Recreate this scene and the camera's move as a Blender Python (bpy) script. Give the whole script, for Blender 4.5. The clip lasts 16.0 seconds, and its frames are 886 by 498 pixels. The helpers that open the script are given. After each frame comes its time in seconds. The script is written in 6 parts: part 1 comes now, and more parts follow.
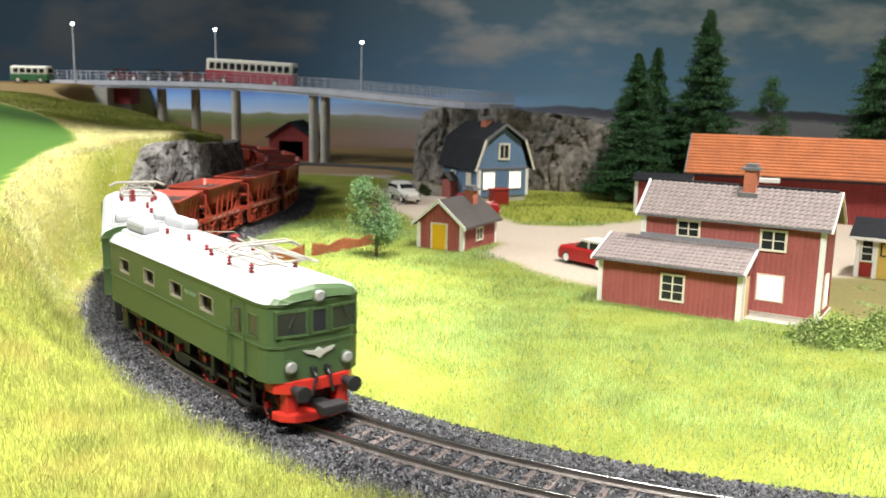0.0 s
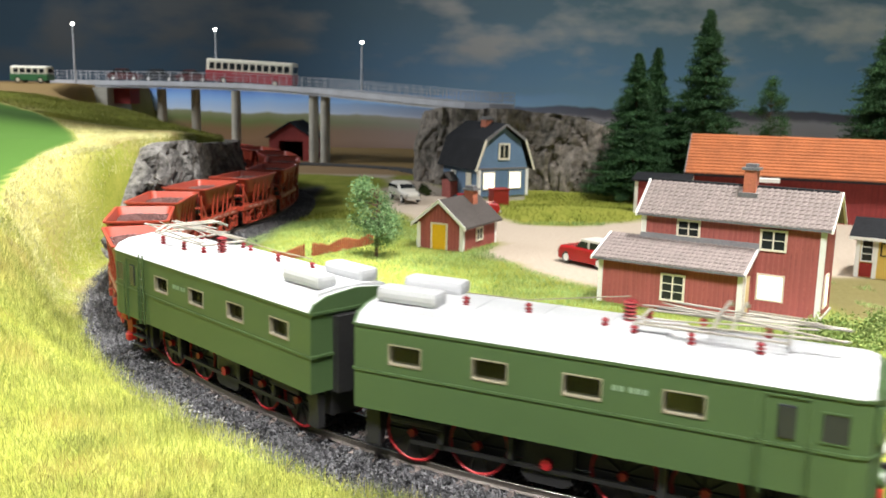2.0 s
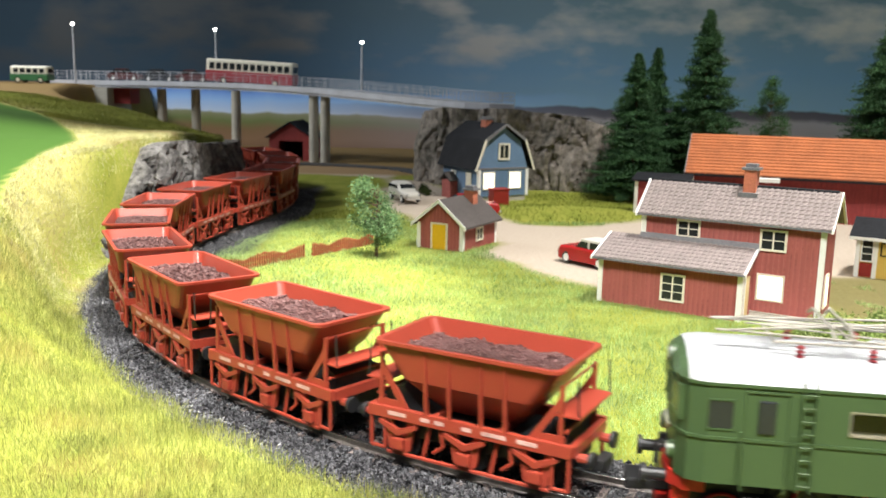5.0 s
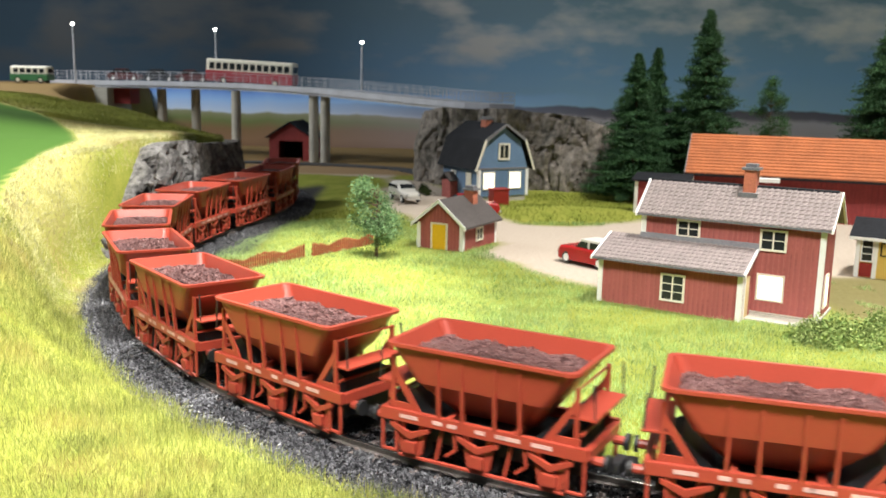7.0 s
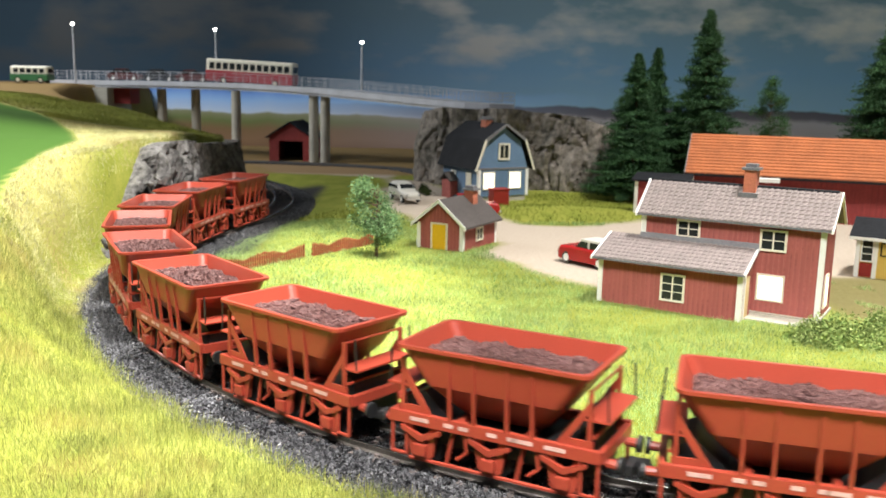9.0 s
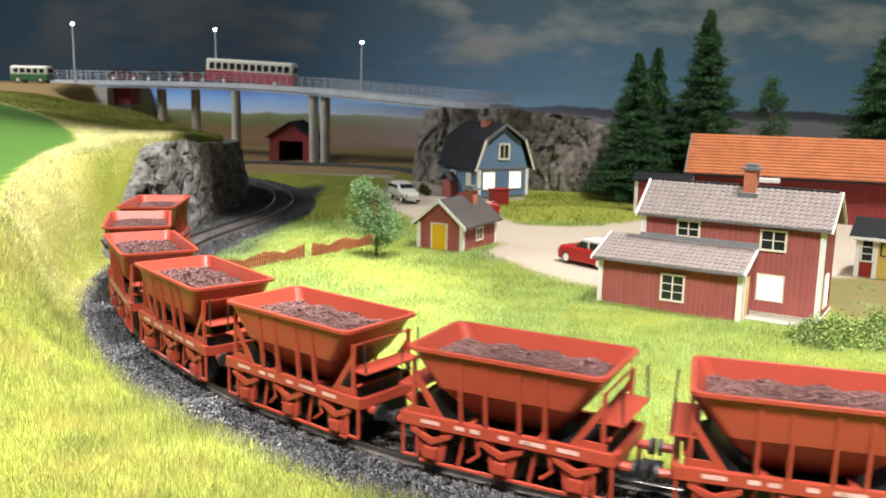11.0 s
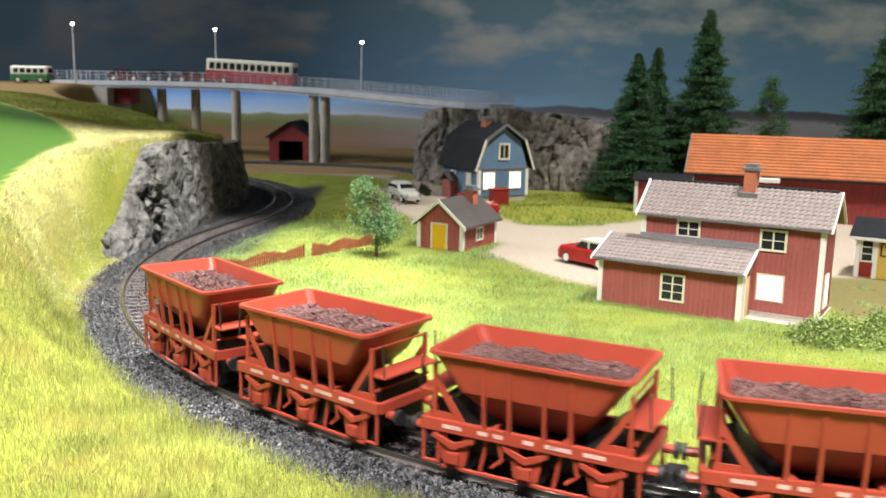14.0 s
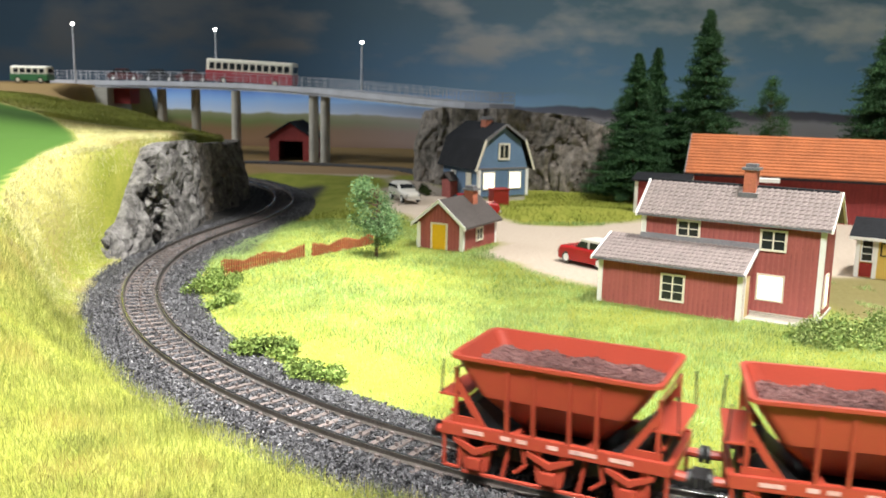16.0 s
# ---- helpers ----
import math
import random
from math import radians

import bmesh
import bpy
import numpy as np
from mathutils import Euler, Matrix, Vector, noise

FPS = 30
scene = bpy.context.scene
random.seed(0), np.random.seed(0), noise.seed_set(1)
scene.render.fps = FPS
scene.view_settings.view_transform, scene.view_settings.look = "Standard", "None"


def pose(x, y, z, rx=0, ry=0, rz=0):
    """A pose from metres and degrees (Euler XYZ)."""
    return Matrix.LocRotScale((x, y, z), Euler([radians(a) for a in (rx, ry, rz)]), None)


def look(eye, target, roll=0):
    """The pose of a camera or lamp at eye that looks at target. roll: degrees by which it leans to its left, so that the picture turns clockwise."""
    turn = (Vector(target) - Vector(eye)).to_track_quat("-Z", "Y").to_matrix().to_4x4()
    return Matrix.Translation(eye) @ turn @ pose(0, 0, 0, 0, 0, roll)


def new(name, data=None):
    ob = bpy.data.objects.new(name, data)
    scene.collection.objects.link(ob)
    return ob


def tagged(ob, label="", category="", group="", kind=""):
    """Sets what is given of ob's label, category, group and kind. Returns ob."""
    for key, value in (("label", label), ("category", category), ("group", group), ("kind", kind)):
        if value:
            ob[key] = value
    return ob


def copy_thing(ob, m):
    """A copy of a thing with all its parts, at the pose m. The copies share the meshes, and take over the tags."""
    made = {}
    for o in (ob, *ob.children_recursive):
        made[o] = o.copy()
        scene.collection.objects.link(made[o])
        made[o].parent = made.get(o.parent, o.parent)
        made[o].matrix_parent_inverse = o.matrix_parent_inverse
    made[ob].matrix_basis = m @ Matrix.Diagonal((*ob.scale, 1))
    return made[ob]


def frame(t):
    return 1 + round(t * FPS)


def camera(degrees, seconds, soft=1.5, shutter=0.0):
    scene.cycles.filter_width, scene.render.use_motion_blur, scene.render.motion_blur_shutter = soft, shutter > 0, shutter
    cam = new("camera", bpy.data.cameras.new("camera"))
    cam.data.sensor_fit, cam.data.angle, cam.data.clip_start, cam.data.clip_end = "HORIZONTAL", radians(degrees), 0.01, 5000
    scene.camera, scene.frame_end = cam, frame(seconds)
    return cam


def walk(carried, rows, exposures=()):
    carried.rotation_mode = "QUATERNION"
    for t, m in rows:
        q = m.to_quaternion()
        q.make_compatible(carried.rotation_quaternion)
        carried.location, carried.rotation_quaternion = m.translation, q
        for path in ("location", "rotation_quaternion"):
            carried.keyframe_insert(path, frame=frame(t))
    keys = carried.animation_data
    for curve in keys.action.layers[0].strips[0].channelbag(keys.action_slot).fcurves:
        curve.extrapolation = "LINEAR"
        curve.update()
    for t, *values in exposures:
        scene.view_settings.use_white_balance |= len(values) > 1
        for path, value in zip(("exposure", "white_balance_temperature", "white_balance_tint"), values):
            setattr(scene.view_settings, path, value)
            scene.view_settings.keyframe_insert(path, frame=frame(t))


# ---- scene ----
# A model railway in 1:87; lengths below are in millimetres, turned into metres by MM.
MM = 0.001
cam = camera(52.4, 16.0, shutter=0.5)
EYE = Vector((0, 0, 0.10547))
TILT = radians(10.34)
cam.data.dof.use_dof, cam.data.dof.focus_distance, cam.data.dof.aperture_fstop = True, 0.285, 40.0
VIEW = look(EYE, EYE + Vector((0, math.cos(TILT), -math.sin(TILT))), 1.157)
walk(cam, [(0, VIEW), (16, VIEW)], exposures=[(0, 0.0), (16, 0.0)])

# ---- light ----
world = bpy.data.worlds.new("room")
scene.world = world
world.use_nodes = True
world.node_tree.nodes["Background"].inputs[0].default_value = (0.85, 0.92, 1.0, 1)
world.node_tree.nodes["Background"].inputs[1].default_value = 0.085


def area_lamp(name, eye, target, sx, sy, power, color, spread=180):
    data = bpy.data.lights.new(name, "AREA")
    data.shape, data.size, data.size_y = "RECTANGLE", sx, sy
    data.energy, data.color, data.spread = power, color, radians(spread)
    ob = new(name, data)
    ob.matrix_world = look(eye, target)
    return ob


def spot_lamp(name, eye, target, power, color, angle, blend, radius):
    data = bpy.data.lights.new(name, "SPOT")
    data.energy, data.color = power, color
    data.spot_size, data.spot_blend, data.shadow_soft_size = radians(angle), blend, radius
    ob = new(name, data)
    ob.matrix_world = look(eye, target)
    return ob


# the layout's spots and its strip lamp over the front edge; unseen extra lamps last
spot_lamp("layout_spot_lamp", (-0.03, 0.335, 0.62), (-0.275, 0.405, 0.0), 56.0, (1.0, 0.97, 0.92), 53, 0.15, 0.03)
spot_lamp("layout_spot_lamp", (0.35, 0.41, 0.88), (0.36, 0.55, 0.0), 58.0, (1.0, 0.97, 0.92), 58, 0.25, 0.05)
area_lamp("layout_strip_lamp", (0.13, -0.12, 0.60), (0.17, 0.20, 0.0), 0.8, 0.10, 3.1, (1.0, 0.97, 0.93), 54)
# unseen lamp added at the back to put highlights on the near rails
area_lamp("rail_glint_lamp", (0.75, 1.40, 0.52), (0.15, 0.2, 0.0), 0.9, 0.10, 1.2, (1.0, 0.98, 0.95))
# low unseen fill added at the left for hill, bridge and backdrop
area_lamp("left_fill_lamp", (-0.78, 0.98, 0.56), (0.0, 1.10, 0.0), 0.4, 0.2, 5.8, (0.95, 0.98, 1.0))


# ---- materials ----
def mat(name, color, rough=0.6, metal=0.0, vary=0.15, grain=900.0, patch=60.0, bump=0.15, dark=None, spec=0.5, pieces=0.0):
    """A surface with grain and broad patches; grain and patch are noise scales per metre; pieces: how far its pieces differ."""
    m = bpy.data.materials.new(name)
    m.use_nodes = True
    nt = m.node_tree
    n, l = nt.nodes, nt.links
    b = n["Principled BSDF"]
    b.inputs["Roughness"].default_value, b.inputs["Metallic"].default_value = rough, metal
    b.inputs["Specular IOR Level"].default_value = spec
    tex = n.new("ShaderNodeTexCoord")
    fine, broad = n.new("ShaderNodeTexNoise"), n.new("ShaderNodeTexNoise")
    fine.inputs["Scale"].default_value, broad.inputs["Scale"].default_value = grain, patch
    fine.inputs["Detail"].default_value = broad.inputs["Detail"].default_value = 4
    for t in (fine, broad):
        l.new(tex.outputs["Object"], t.inputs["Vector"])
    add = n.new("ShaderNodeMath")
    add.operation = "ADD"
    l.new(fine.outputs["Fac"], add.inputs[0])
    l.new(broad.outputs["Fac"], add.inputs[1])
    ramp = n.new("ShaderNodeMapRange")
    ramp.inputs["From Min"].default_value, ramp.inputs["From Max"].default_value = 0.6, 1.4
    l.new(add.outputs[0], ramp.inputs["Value"])
    mix = n.new("ShaderNodeMix")
    mix.data_type = "RGBA"
    low = dark or [c * (1 - 2 * vary) for c in color]
    high = color if dark else [min(1, c * (1 + 2 * vary)) for c in color]
    mix.inputs["A"].default_value, mix.inputs["B"].default_value = (*low, 1), (*high, 1)
    l.new(ramp.outputs["Result"], mix.inputs["Factor"])
    last = mix.outputs["Result"]
    if pieces:
        info, span, mul = n.new("ShaderNodeObjectInfo"), n.new("ShaderNodeMapRange"), n.new("ShaderNodeMix")
        span.inputs["To Min"].default_value, span.inputs["To Max"].default_value = 1 - pieces, 1 + pieces
        mul.data_type, mul.blend_type = "RGBA", "MULTIPLY"
        mul.inputs["Factor"].default_value = 1
        l.new(info.outputs["Random"], span.inputs["Value"])
        l.new(last, mul.inputs["A"])
        l.new(span.outputs["Result"], mul.inputs["B"])
        last = mul.outputs["Result"]
    l.new(last, b.inputs["Base Color"])
    if bump:
        bp = n.new("ShaderNodeBump")
        bp.inputs["Strength"].default_value, bp.inputs["Distance"].default_value = bump, 0.0006
        l.new(fine.outputs["Fac"], bp.inputs["Height"])
        l.new(bp.outputs["Normal"], b.inputs["Normal"])
    return m


def glow(name, color, strength):
    m = mat(name, color, vary=0.02, bump=0)
    b = m.node_tree.nodes["Principled BSDF"]
    b.inputs["Emission Color"].default_value, b.inputs["Emission Strength"].default_value = (*color, 1), strength
    return m


def pane_glass(name):
    """Clear thin glass: lets light through, with a faint gloss."""
    m = bpy.data.materials.new(name)
    m.use_nodes = True
    n, l = m.node_tree.nodes, m.node_tree.links
    n.remove(n["Principled BSDF"])
    clear, gloss, mix = n.new("ShaderNodeBsdfTransparent"), n.new("ShaderNodeBsdfGlossy"), n.new("ShaderNodeMixShader")
    clear.inputs["Color"].default_value = (0.62, 0.64, 0.62, 1)
    gloss.inputs["Roughness"].default_value = 0.06
    mix.inputs["Fac"].default_value = 0.04
    l.new(clear.outputs[0], mix.inputs[1])
    l.new(gloss.outputs[0], mix.inputs[2])
    l.new(mix.outputs[0], n["Material Output"].inputs["Surface"])
    return m


def island_mat(name, a, b_, rough=0.8, spec=0.3, patchy=0.35, straw=None):
    """A colour that differs from piece to piece of one joined mesh."""
    m = bpy.data.materials.new(name)
    m.use_nodes = True
    n, l = m.node_tree.nodes, m.node_tree.links
    b = n["Principled BSDF"]
    b.inputs["Roughness"].default_value, b.inputs["Specular IOR Level"].default_value = rough, spec
    g, ramp = n.new("ShaderNodeNewGeometry"), n.new("ShaderNodeValToRGB")
    ramp.color_ramp.elements[0].color, ramp.color_ramp.elements[1].color = (*a, 1), (*b_, 1)
    l.new(g.outputs["Random Per Island"], ramp.inputs["Fac"])
    # broad patches over the pieces
    tex, broad, span, mul = n.new("ShaderNodeTexCoord"), n.new("ShaderNodeTexNoise"), n.new("ShaderNodeMapRange"), n.new("ShaderNodeMix")
    broad.inputs["Scale"].default_value, broad.inputs["Detail"].default_value = 45, 4
    span.inputs["From Min"].default_value, span.inputs["From Max"].default_value = 0.32, 0.62
    span.inputs["To Min"].default_value, span.inputs["To Max"].default_value = 1 - patchy, 1.0
    mul.data_type, mul.blend_type = "RGBA", "MULTIPLY"
    mul.inputs["Factor"].default_value = 1
    l.new(tex.outputs["Object"], broad.inputs["Vector"])
    l.new(broad.outputs["Fac"], span.inputs["Value"])
    l.new(ramp.outputs["Color"], mul.inputs["A"])
    l.new(span.outputs["Result"], mul.inputs["B"])
    last = mul.outputs["Result"]
    if straw:
        spots, cut, dry = n.new("ShaderNodeTexNoise"), n.new("ShaderNodeMapRange"), n.new("ShaderNodeMix")
        spots.inputs["Scale"].default_value, spots.inputs["Detail"].default_value = 28, 5
        cut.inputs["From Min"].default_value, cut.inputs["From Max"].default_value = 0.52, 0.72
        cut.inputs["To Max"].default_value = 0.7
        dry.data_type = "RGBA"
        dry.inputs["B"].default_value = (*straw, 1)
        l.new(tex.outputs["Object"], spots.inputs["Vector"])
        l.new(spots.outputs["Fac"], cut.inputs["Value"])
        l.new(cut.outputs["Result"], dry.inputs["Factor"])
        l.new(last, dry.inputs["A"])
        last = dry.outputs["Result"]
    l.new(last, b.inputs["Base Color"])
    return m


M_GREEN = mat("loco_green_paint", (0.047, 0.083, 0.033), 0.40, vary=0.04, grain=3000, bump=0.03)
M_ROOF_SILVER = mat("loco_roof_paint", (0.36, 0.37, 0.38), 0.42, vary=0.06, grain=2000, bump=0.04)
M_BLACK = mat("black_plastic", (0.014, 0.014, 0.015), 0.5, vary=0.2, bump=0.05)
M_RED_BRIGHT = mat("bright_red_paint", (0.44, 0.022, 0.014), 0.45, vary=0.06, bump=0.03)
M_WHEEL_RED = mat("wheel_red_paint", (0.34, 0.014, 0.018), 0.45, vary=0.06, bump=0)
M_RED_INS = mat("insulator_red", (0.20, 0.016, 0.02), 0.35, vary=0.08, bump=0)
M_ORE_RED = mat("wagon_oxide_red", (0.31, 0.047, 0.027), 0.36, vary=0.06, grain=2500, bump=0.05)
M_ORE = island_mat("ore_pellets", (0.10, 0.046, 0.044), (0.22, 0.11, 0.10), 0.6)
M_SILVER = mat("bright_wire", (0.75, 0.74, 0.70), 0.35, 0.6, vary=0.05)
M_RAIL = mat("rail_brown_steel", (0.10, 0.088, 0.078), 0.5, 0.4, vary=0.2)
M_RAILHEAD = mat("rail_bright_head", (0.62, 0.60, 0.57), 0.24, 1.0, vary=0.1)
M_SLEEPER = mat("sleeper_brown", (0.12, 0.097, 0.09), 0.75, vary=0.2, bump=0.3, pieces=0.25)
M_BALLAST = island_mat("ballast_grey", (0.002, 0.002, 0.003), (0.12, 0.12, 0.13), 0.45, 0.45, 0.25)
M_WHITE = mat("white_paint", (0.80, 0.79, 0.75), 0.55, vary=0.04)
M_CREAM = mat("cream_paint", (0.74, 0.70, 0.58), 0.5, vary=0.05)
M_FALU = mat("falun_red_boards", (0.36, 0.098, 0.084), 0.75, vary=0.16, grain=700, patch=90, bump=0.3, pieces=0.10)
M_FALU_DARK = mat("barn_red_boards", (0.26, 0.034, 0.032), 0.75, vary=0.14, grain=700, patch=90, bump=0.2, pieces=0.15)
M_TILE_GREY = mat("grey_roof_tiles", (0.235, 0.195, 0.183), 0.85, vary=0.30, grain=900, patch=260, bump=0.5, pieces=0.09)
M_TILE_ORANGE = mat("orange_roof_tiles", (0.40, 0.125, 0.042), 0.7, vary=0.16, grain=500, patch=60, bump=0.3)
M_TAR = mat("black_felt_roof", (0.013, 0.014, 0.017), 0.8, vary=0.2, bump=0.3, spec=0.2)
M_BROWNROOF = mat("brown_felt_roof", (0.075, 0.064, 0.06), 0.8, vary=0.15, bump=0.3)
M_BRICK = mat("chimney_brick", (0.52, 0.17, 0.10), 0.8, vary=0.15, bump=0.3)
M_LEAD = mat("grey_flashing", (0.17, 0.17, 0.18), 0.6, vary=0.15)
M_YELLOW = mat("yellow_paint", (0.80, 0.47, 0.015), 0.55, vary=0.05)
M_BLUE = mat("blue_boards", (0.12, 0.20, 0.32), 0.7, vary=0.08, grain=600, bump=0.15)
M_GLASS = mat("dark_window_glass", (0.02, 0.023, 0.025), 0.12, vary=0.1, bump=0)
M_PANE = pane_glass("clear_window_glass")
M_LIT = glow("lit_window", (1.0, 0.93, 0.78), 2.2)
M_ASPHALT = mat("asphalt", (0.05, 0.05, 0.052), 0.85, vary=0.15, bump=0.3)
M_LAMP = glow("street_lamp_glow", (1.0, 0.95, 0.85), 30.0)
M_CONCRETE = mat("concrete", (0.42, 0.40, 0.34), 0.8, vary=0.15, bump=0.2)
M_DECK = mat("bridge_deck_grey", (0.52, 0.53, 0.57), 0.7, vary=0.1)
M_ROCK = mat("grey_rock", (0.26, 0.25, 0.24), 0.85, vary=0.2, grain=260, patch=70, bump=1.0, dark=(0.04, 0.037, 0.035))
M_ROCK_BROWN = mat("weathered_brown_rock", (0.33, 0.285, 0.245), 0.85, vary=0.3, grain=200, patch=28, bump=0.9, dark=(0.06, 0.055, 0.045))
# browner stone of the cutting, also darkened to carry the shade there
M_ROCK_DARK = mat("brown_grey_shaded_rock", (0.20, 0.175, 0.145), 0.85, vary=0.2, grain=260, patch=40, bump=0.9, dark=(0.035, 0.03, 0.026))
M_CAR_RED = mat("car_red", (0.36, 0.012, 0.012), 0.25, vary=0.03, bump=0)
M_CAR_WHITE = mat("car_white", (0.62, 0.60, 0.54), 0.3, vary=0.03, bump=0)
M_TYRE = mat("tyre_rubber", (0.02, 0.02, 0.02), 0.8, vary=0.1)
M_VAN_GREEN = mat("van_green", (0.05, 0.17, 0.07), 0.3, vary=0.05, bump=0)
M_BUS_RED = mat("bus_red", (0.38, 0.035, 0.05), 0.35, vary=0.05, bump=0)
M_DARKRED = mat("bin_dark_red", (0.25, 0.015, 0.012), 0.5, vary=0.1)
M_FENCE = mat("fence_brown", (0.27, 0.075, 0.03), 0.75, vary=0.2)
M_BARK = mat("bark", (0.10, 0.06, 0.035), 0.9, vary=0.3, bump=0.6)
M_SPRUCE = island_mat("spruce_needles", (0.014, 0.048, 0.018), (0.05, 0.125, 0.042))
M_LEAF = island_mat("birch_leaves", (0.05, 0.12, 0.04), (0.24, 0.38, 0.17))
M_BUSH = island_mat("bush_foliage", (0.10, 0.17, 0.03), (0.27, 0.36, 0.09))
M_BUSH_DARK = island_mat("dark_bush_foliage", (0.11, 0.19, 0.035), (0.38, 0.46, 0.15))
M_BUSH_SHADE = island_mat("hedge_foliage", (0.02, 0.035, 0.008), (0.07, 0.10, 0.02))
M_LEAF_DARK = island_mat("dark_leaves", (0.02, 0.07, 0.015), (0.06, 0.15, 0.04))
M_GRASS = island_mat("static_grass", (0.13, 0.26, 0.05), (0.54, 0.70, 0.30), patchy=0.45)
M_GRASS_NEAR = island_mat("bank_static_grass", (0.08, 0.14, 0.018), (0.66, 0.66, 0.18), patchy=0.5, straw=(0.46, 0.33, 0.11))
M_GRASS_MID = island_mat("olive_static_grass", (0.10, 0.14, 0.015), (0.30, 0.34, 0.05))
M_GRASS_HILL = island_mat("hill_static_grass", (0.19, 0.22, 0.035), (0.56, 0.54, 0.17))
M_GRASS_DRY = island_mat("dry_static_grass", (0.40, 0.40, 0.13), (0.88, 0.84, 0.50), patchy=0.45, straw=(0.46, 0.34, 0.15))


# stone: stronger stains and coarse relief
for stone in (M_ROCK, M_ROCK_BROWN, M_ROCK_DARK):
    for node in stone.node_tree.nodes:
        if node.bl_idname == "ShaderNodeMapRange":
            node.inputs["From Min"].default_value, node.inputs["From Max"].default_value = 0.78, 1.22
        elif node.bl_idname == "ShaderNodeBump":
            node.inputs["Distance"].default_value = 0.0035
        elif node.bl_idname == "ShaderNodeTexNoise":
            node.inputs["Detail"].default_value = 8
            node.inputs["Roughness"].default_value = 0.62


# ---- mesh helpers ----
def quad_box(bm, x0, x1, y0, y1, z0, z1, bevel=0.0, top=(0, 0), shift=(0, 0)):
    """A box; top: how much its upper face is drawn in on x and y."""
    tx, ty = top
    vs = [bm.verts.new(p) for p in ((x0, y0, z0), (x1, y0, z0), (x1, y1, z0), (x0, y1, z0),
                                    (x0 + tx, y0 + ty, z1), (x1 - tx, y0 + ty, z1), (x1 - tx, y1 - ty, z1), (x0 + tx, y1 - ty, z1))]
    fs = [bm.faces.new([vs[i] for i in f]) for f in ((3, 2, 1, 0), (4, 5, 6, 7), (0, 1, 5, 4), (1, 2, 6, 5), (2, 3, 7, 6), (3, 0, 4, 7))]
    if bevel:
        bmesh.ops.bevel(bm, geom=list({e for f in fs for e in f.edges}), offset=bevel, segments=2, affect="EDGES", profile=0.6)
    return vs


def rod(bm, p, q, r, n=8, r2=None):
    """A round bar from p to q."""
    p, q = Vector(p), Vector(q)
    m = Matrix.Translation((p + q) / 2) @ (q - p).to_track_quat("Z", "Y").to_matrix().to_4x4()
    bmesh.ops.create_cone(bm, cap_ends=True, segments=n, radius1=r, radius2=r if r2 is None else r2, depth=(q - p).length, matrix=m)


def prism(bm, outline, axis, a, b, bevel=0.0):
    """A closed outline of 2D points drawn out along an axis from a to b."""
    def at(u, v, w):
        return {"x": (w, u, v), "y": (u, w, v), "z": (u, v, w)}[axis]
    lo, hi = [bm.verts.new(at(u, v, a)) for u, v in outline], [bm.verts.new(at(u, v, b)) for u, v in outline]
    fs = [bm.faces.new(lo), bm.faces.new(hi[::-1])]
    k = len(outline)
    for i in range(k):
        fs.append(bm.faces.new((lo[i], hi[i], hi[(i + 1) % k], lo[(i + 1) % k])))
    bmesh.ops.recalc_face_normals(bm, faces=fs)
    if bevel:
        bmesh.ops.bevel(bm, geom=list({e for f in fs for e in f.edges}), offset=bevel, segments=2, affect="EDGES", profile=0.6)


def mesh_of(name, bm, material, smooth=False):
    me = bpy.data.meshes.new(name)
    bmesh.ops.scale(bm, vec=(MM, MM, MM), verts=bm.verts)
    bm.to_mesh(me)
    bm.free()
    me.materials.append(material)
    if smooth:
        me.polygons.foreach_set("use_smooth", [True] * len(me.polygons))
    return me


def part(name, bm, material, parent, label="", smooth=False):
    ob = new(name, mesh_of(name, bm, material, smooth))
    ob.parent = parent
    return tagged(ob, label)


def raw_mesh(name, verts, faces, material, smooth=False):
    """A mesh from arrays of points in millimetres and of equal-sided faces."""
    verts, faces = np.asarray(verts, float) * MM, np.asarray(faces, np.int32)
    me = bpy.data.meshes.new(name)
    k = faces.shape[1]
    me.vertices.add(len(verts))
    me.vertices.foreach_set("co", verts.ravel())
    me.loops.add(faces.size)
    me.loops.foreach_set("vertex_index", faces.ravel())
    me.polygons.add(len(faces))
    me.polygons.foreach_set("loop_start", np.arange(0, faces.size, k, dtype=np.int32))
    me.polygons.foreach_set("use_smooth", np.full(len(faces), smooth))
    me.update(calc_edges=True)
    me.materials.append(material)
    return me


def thing(name, x, y, z, rz, label, category, group=""):
    ob = new(name)
    ob.empty_display_size = 0.01
    ob.matrix_world = pose(x * MM, y * MM, z * MM, 0, 0, rz)
    return tagged(ob, label, category, group)


# ---- the line of the track ----
C1, C2, RAD = (189.2, 555.5), (-502.7, 763.8), 360.0
S_OUT = -1.60 * RAD
S_IN = -(math.pi + radians(12)) * RAD
S_BACK = S_IN - 60


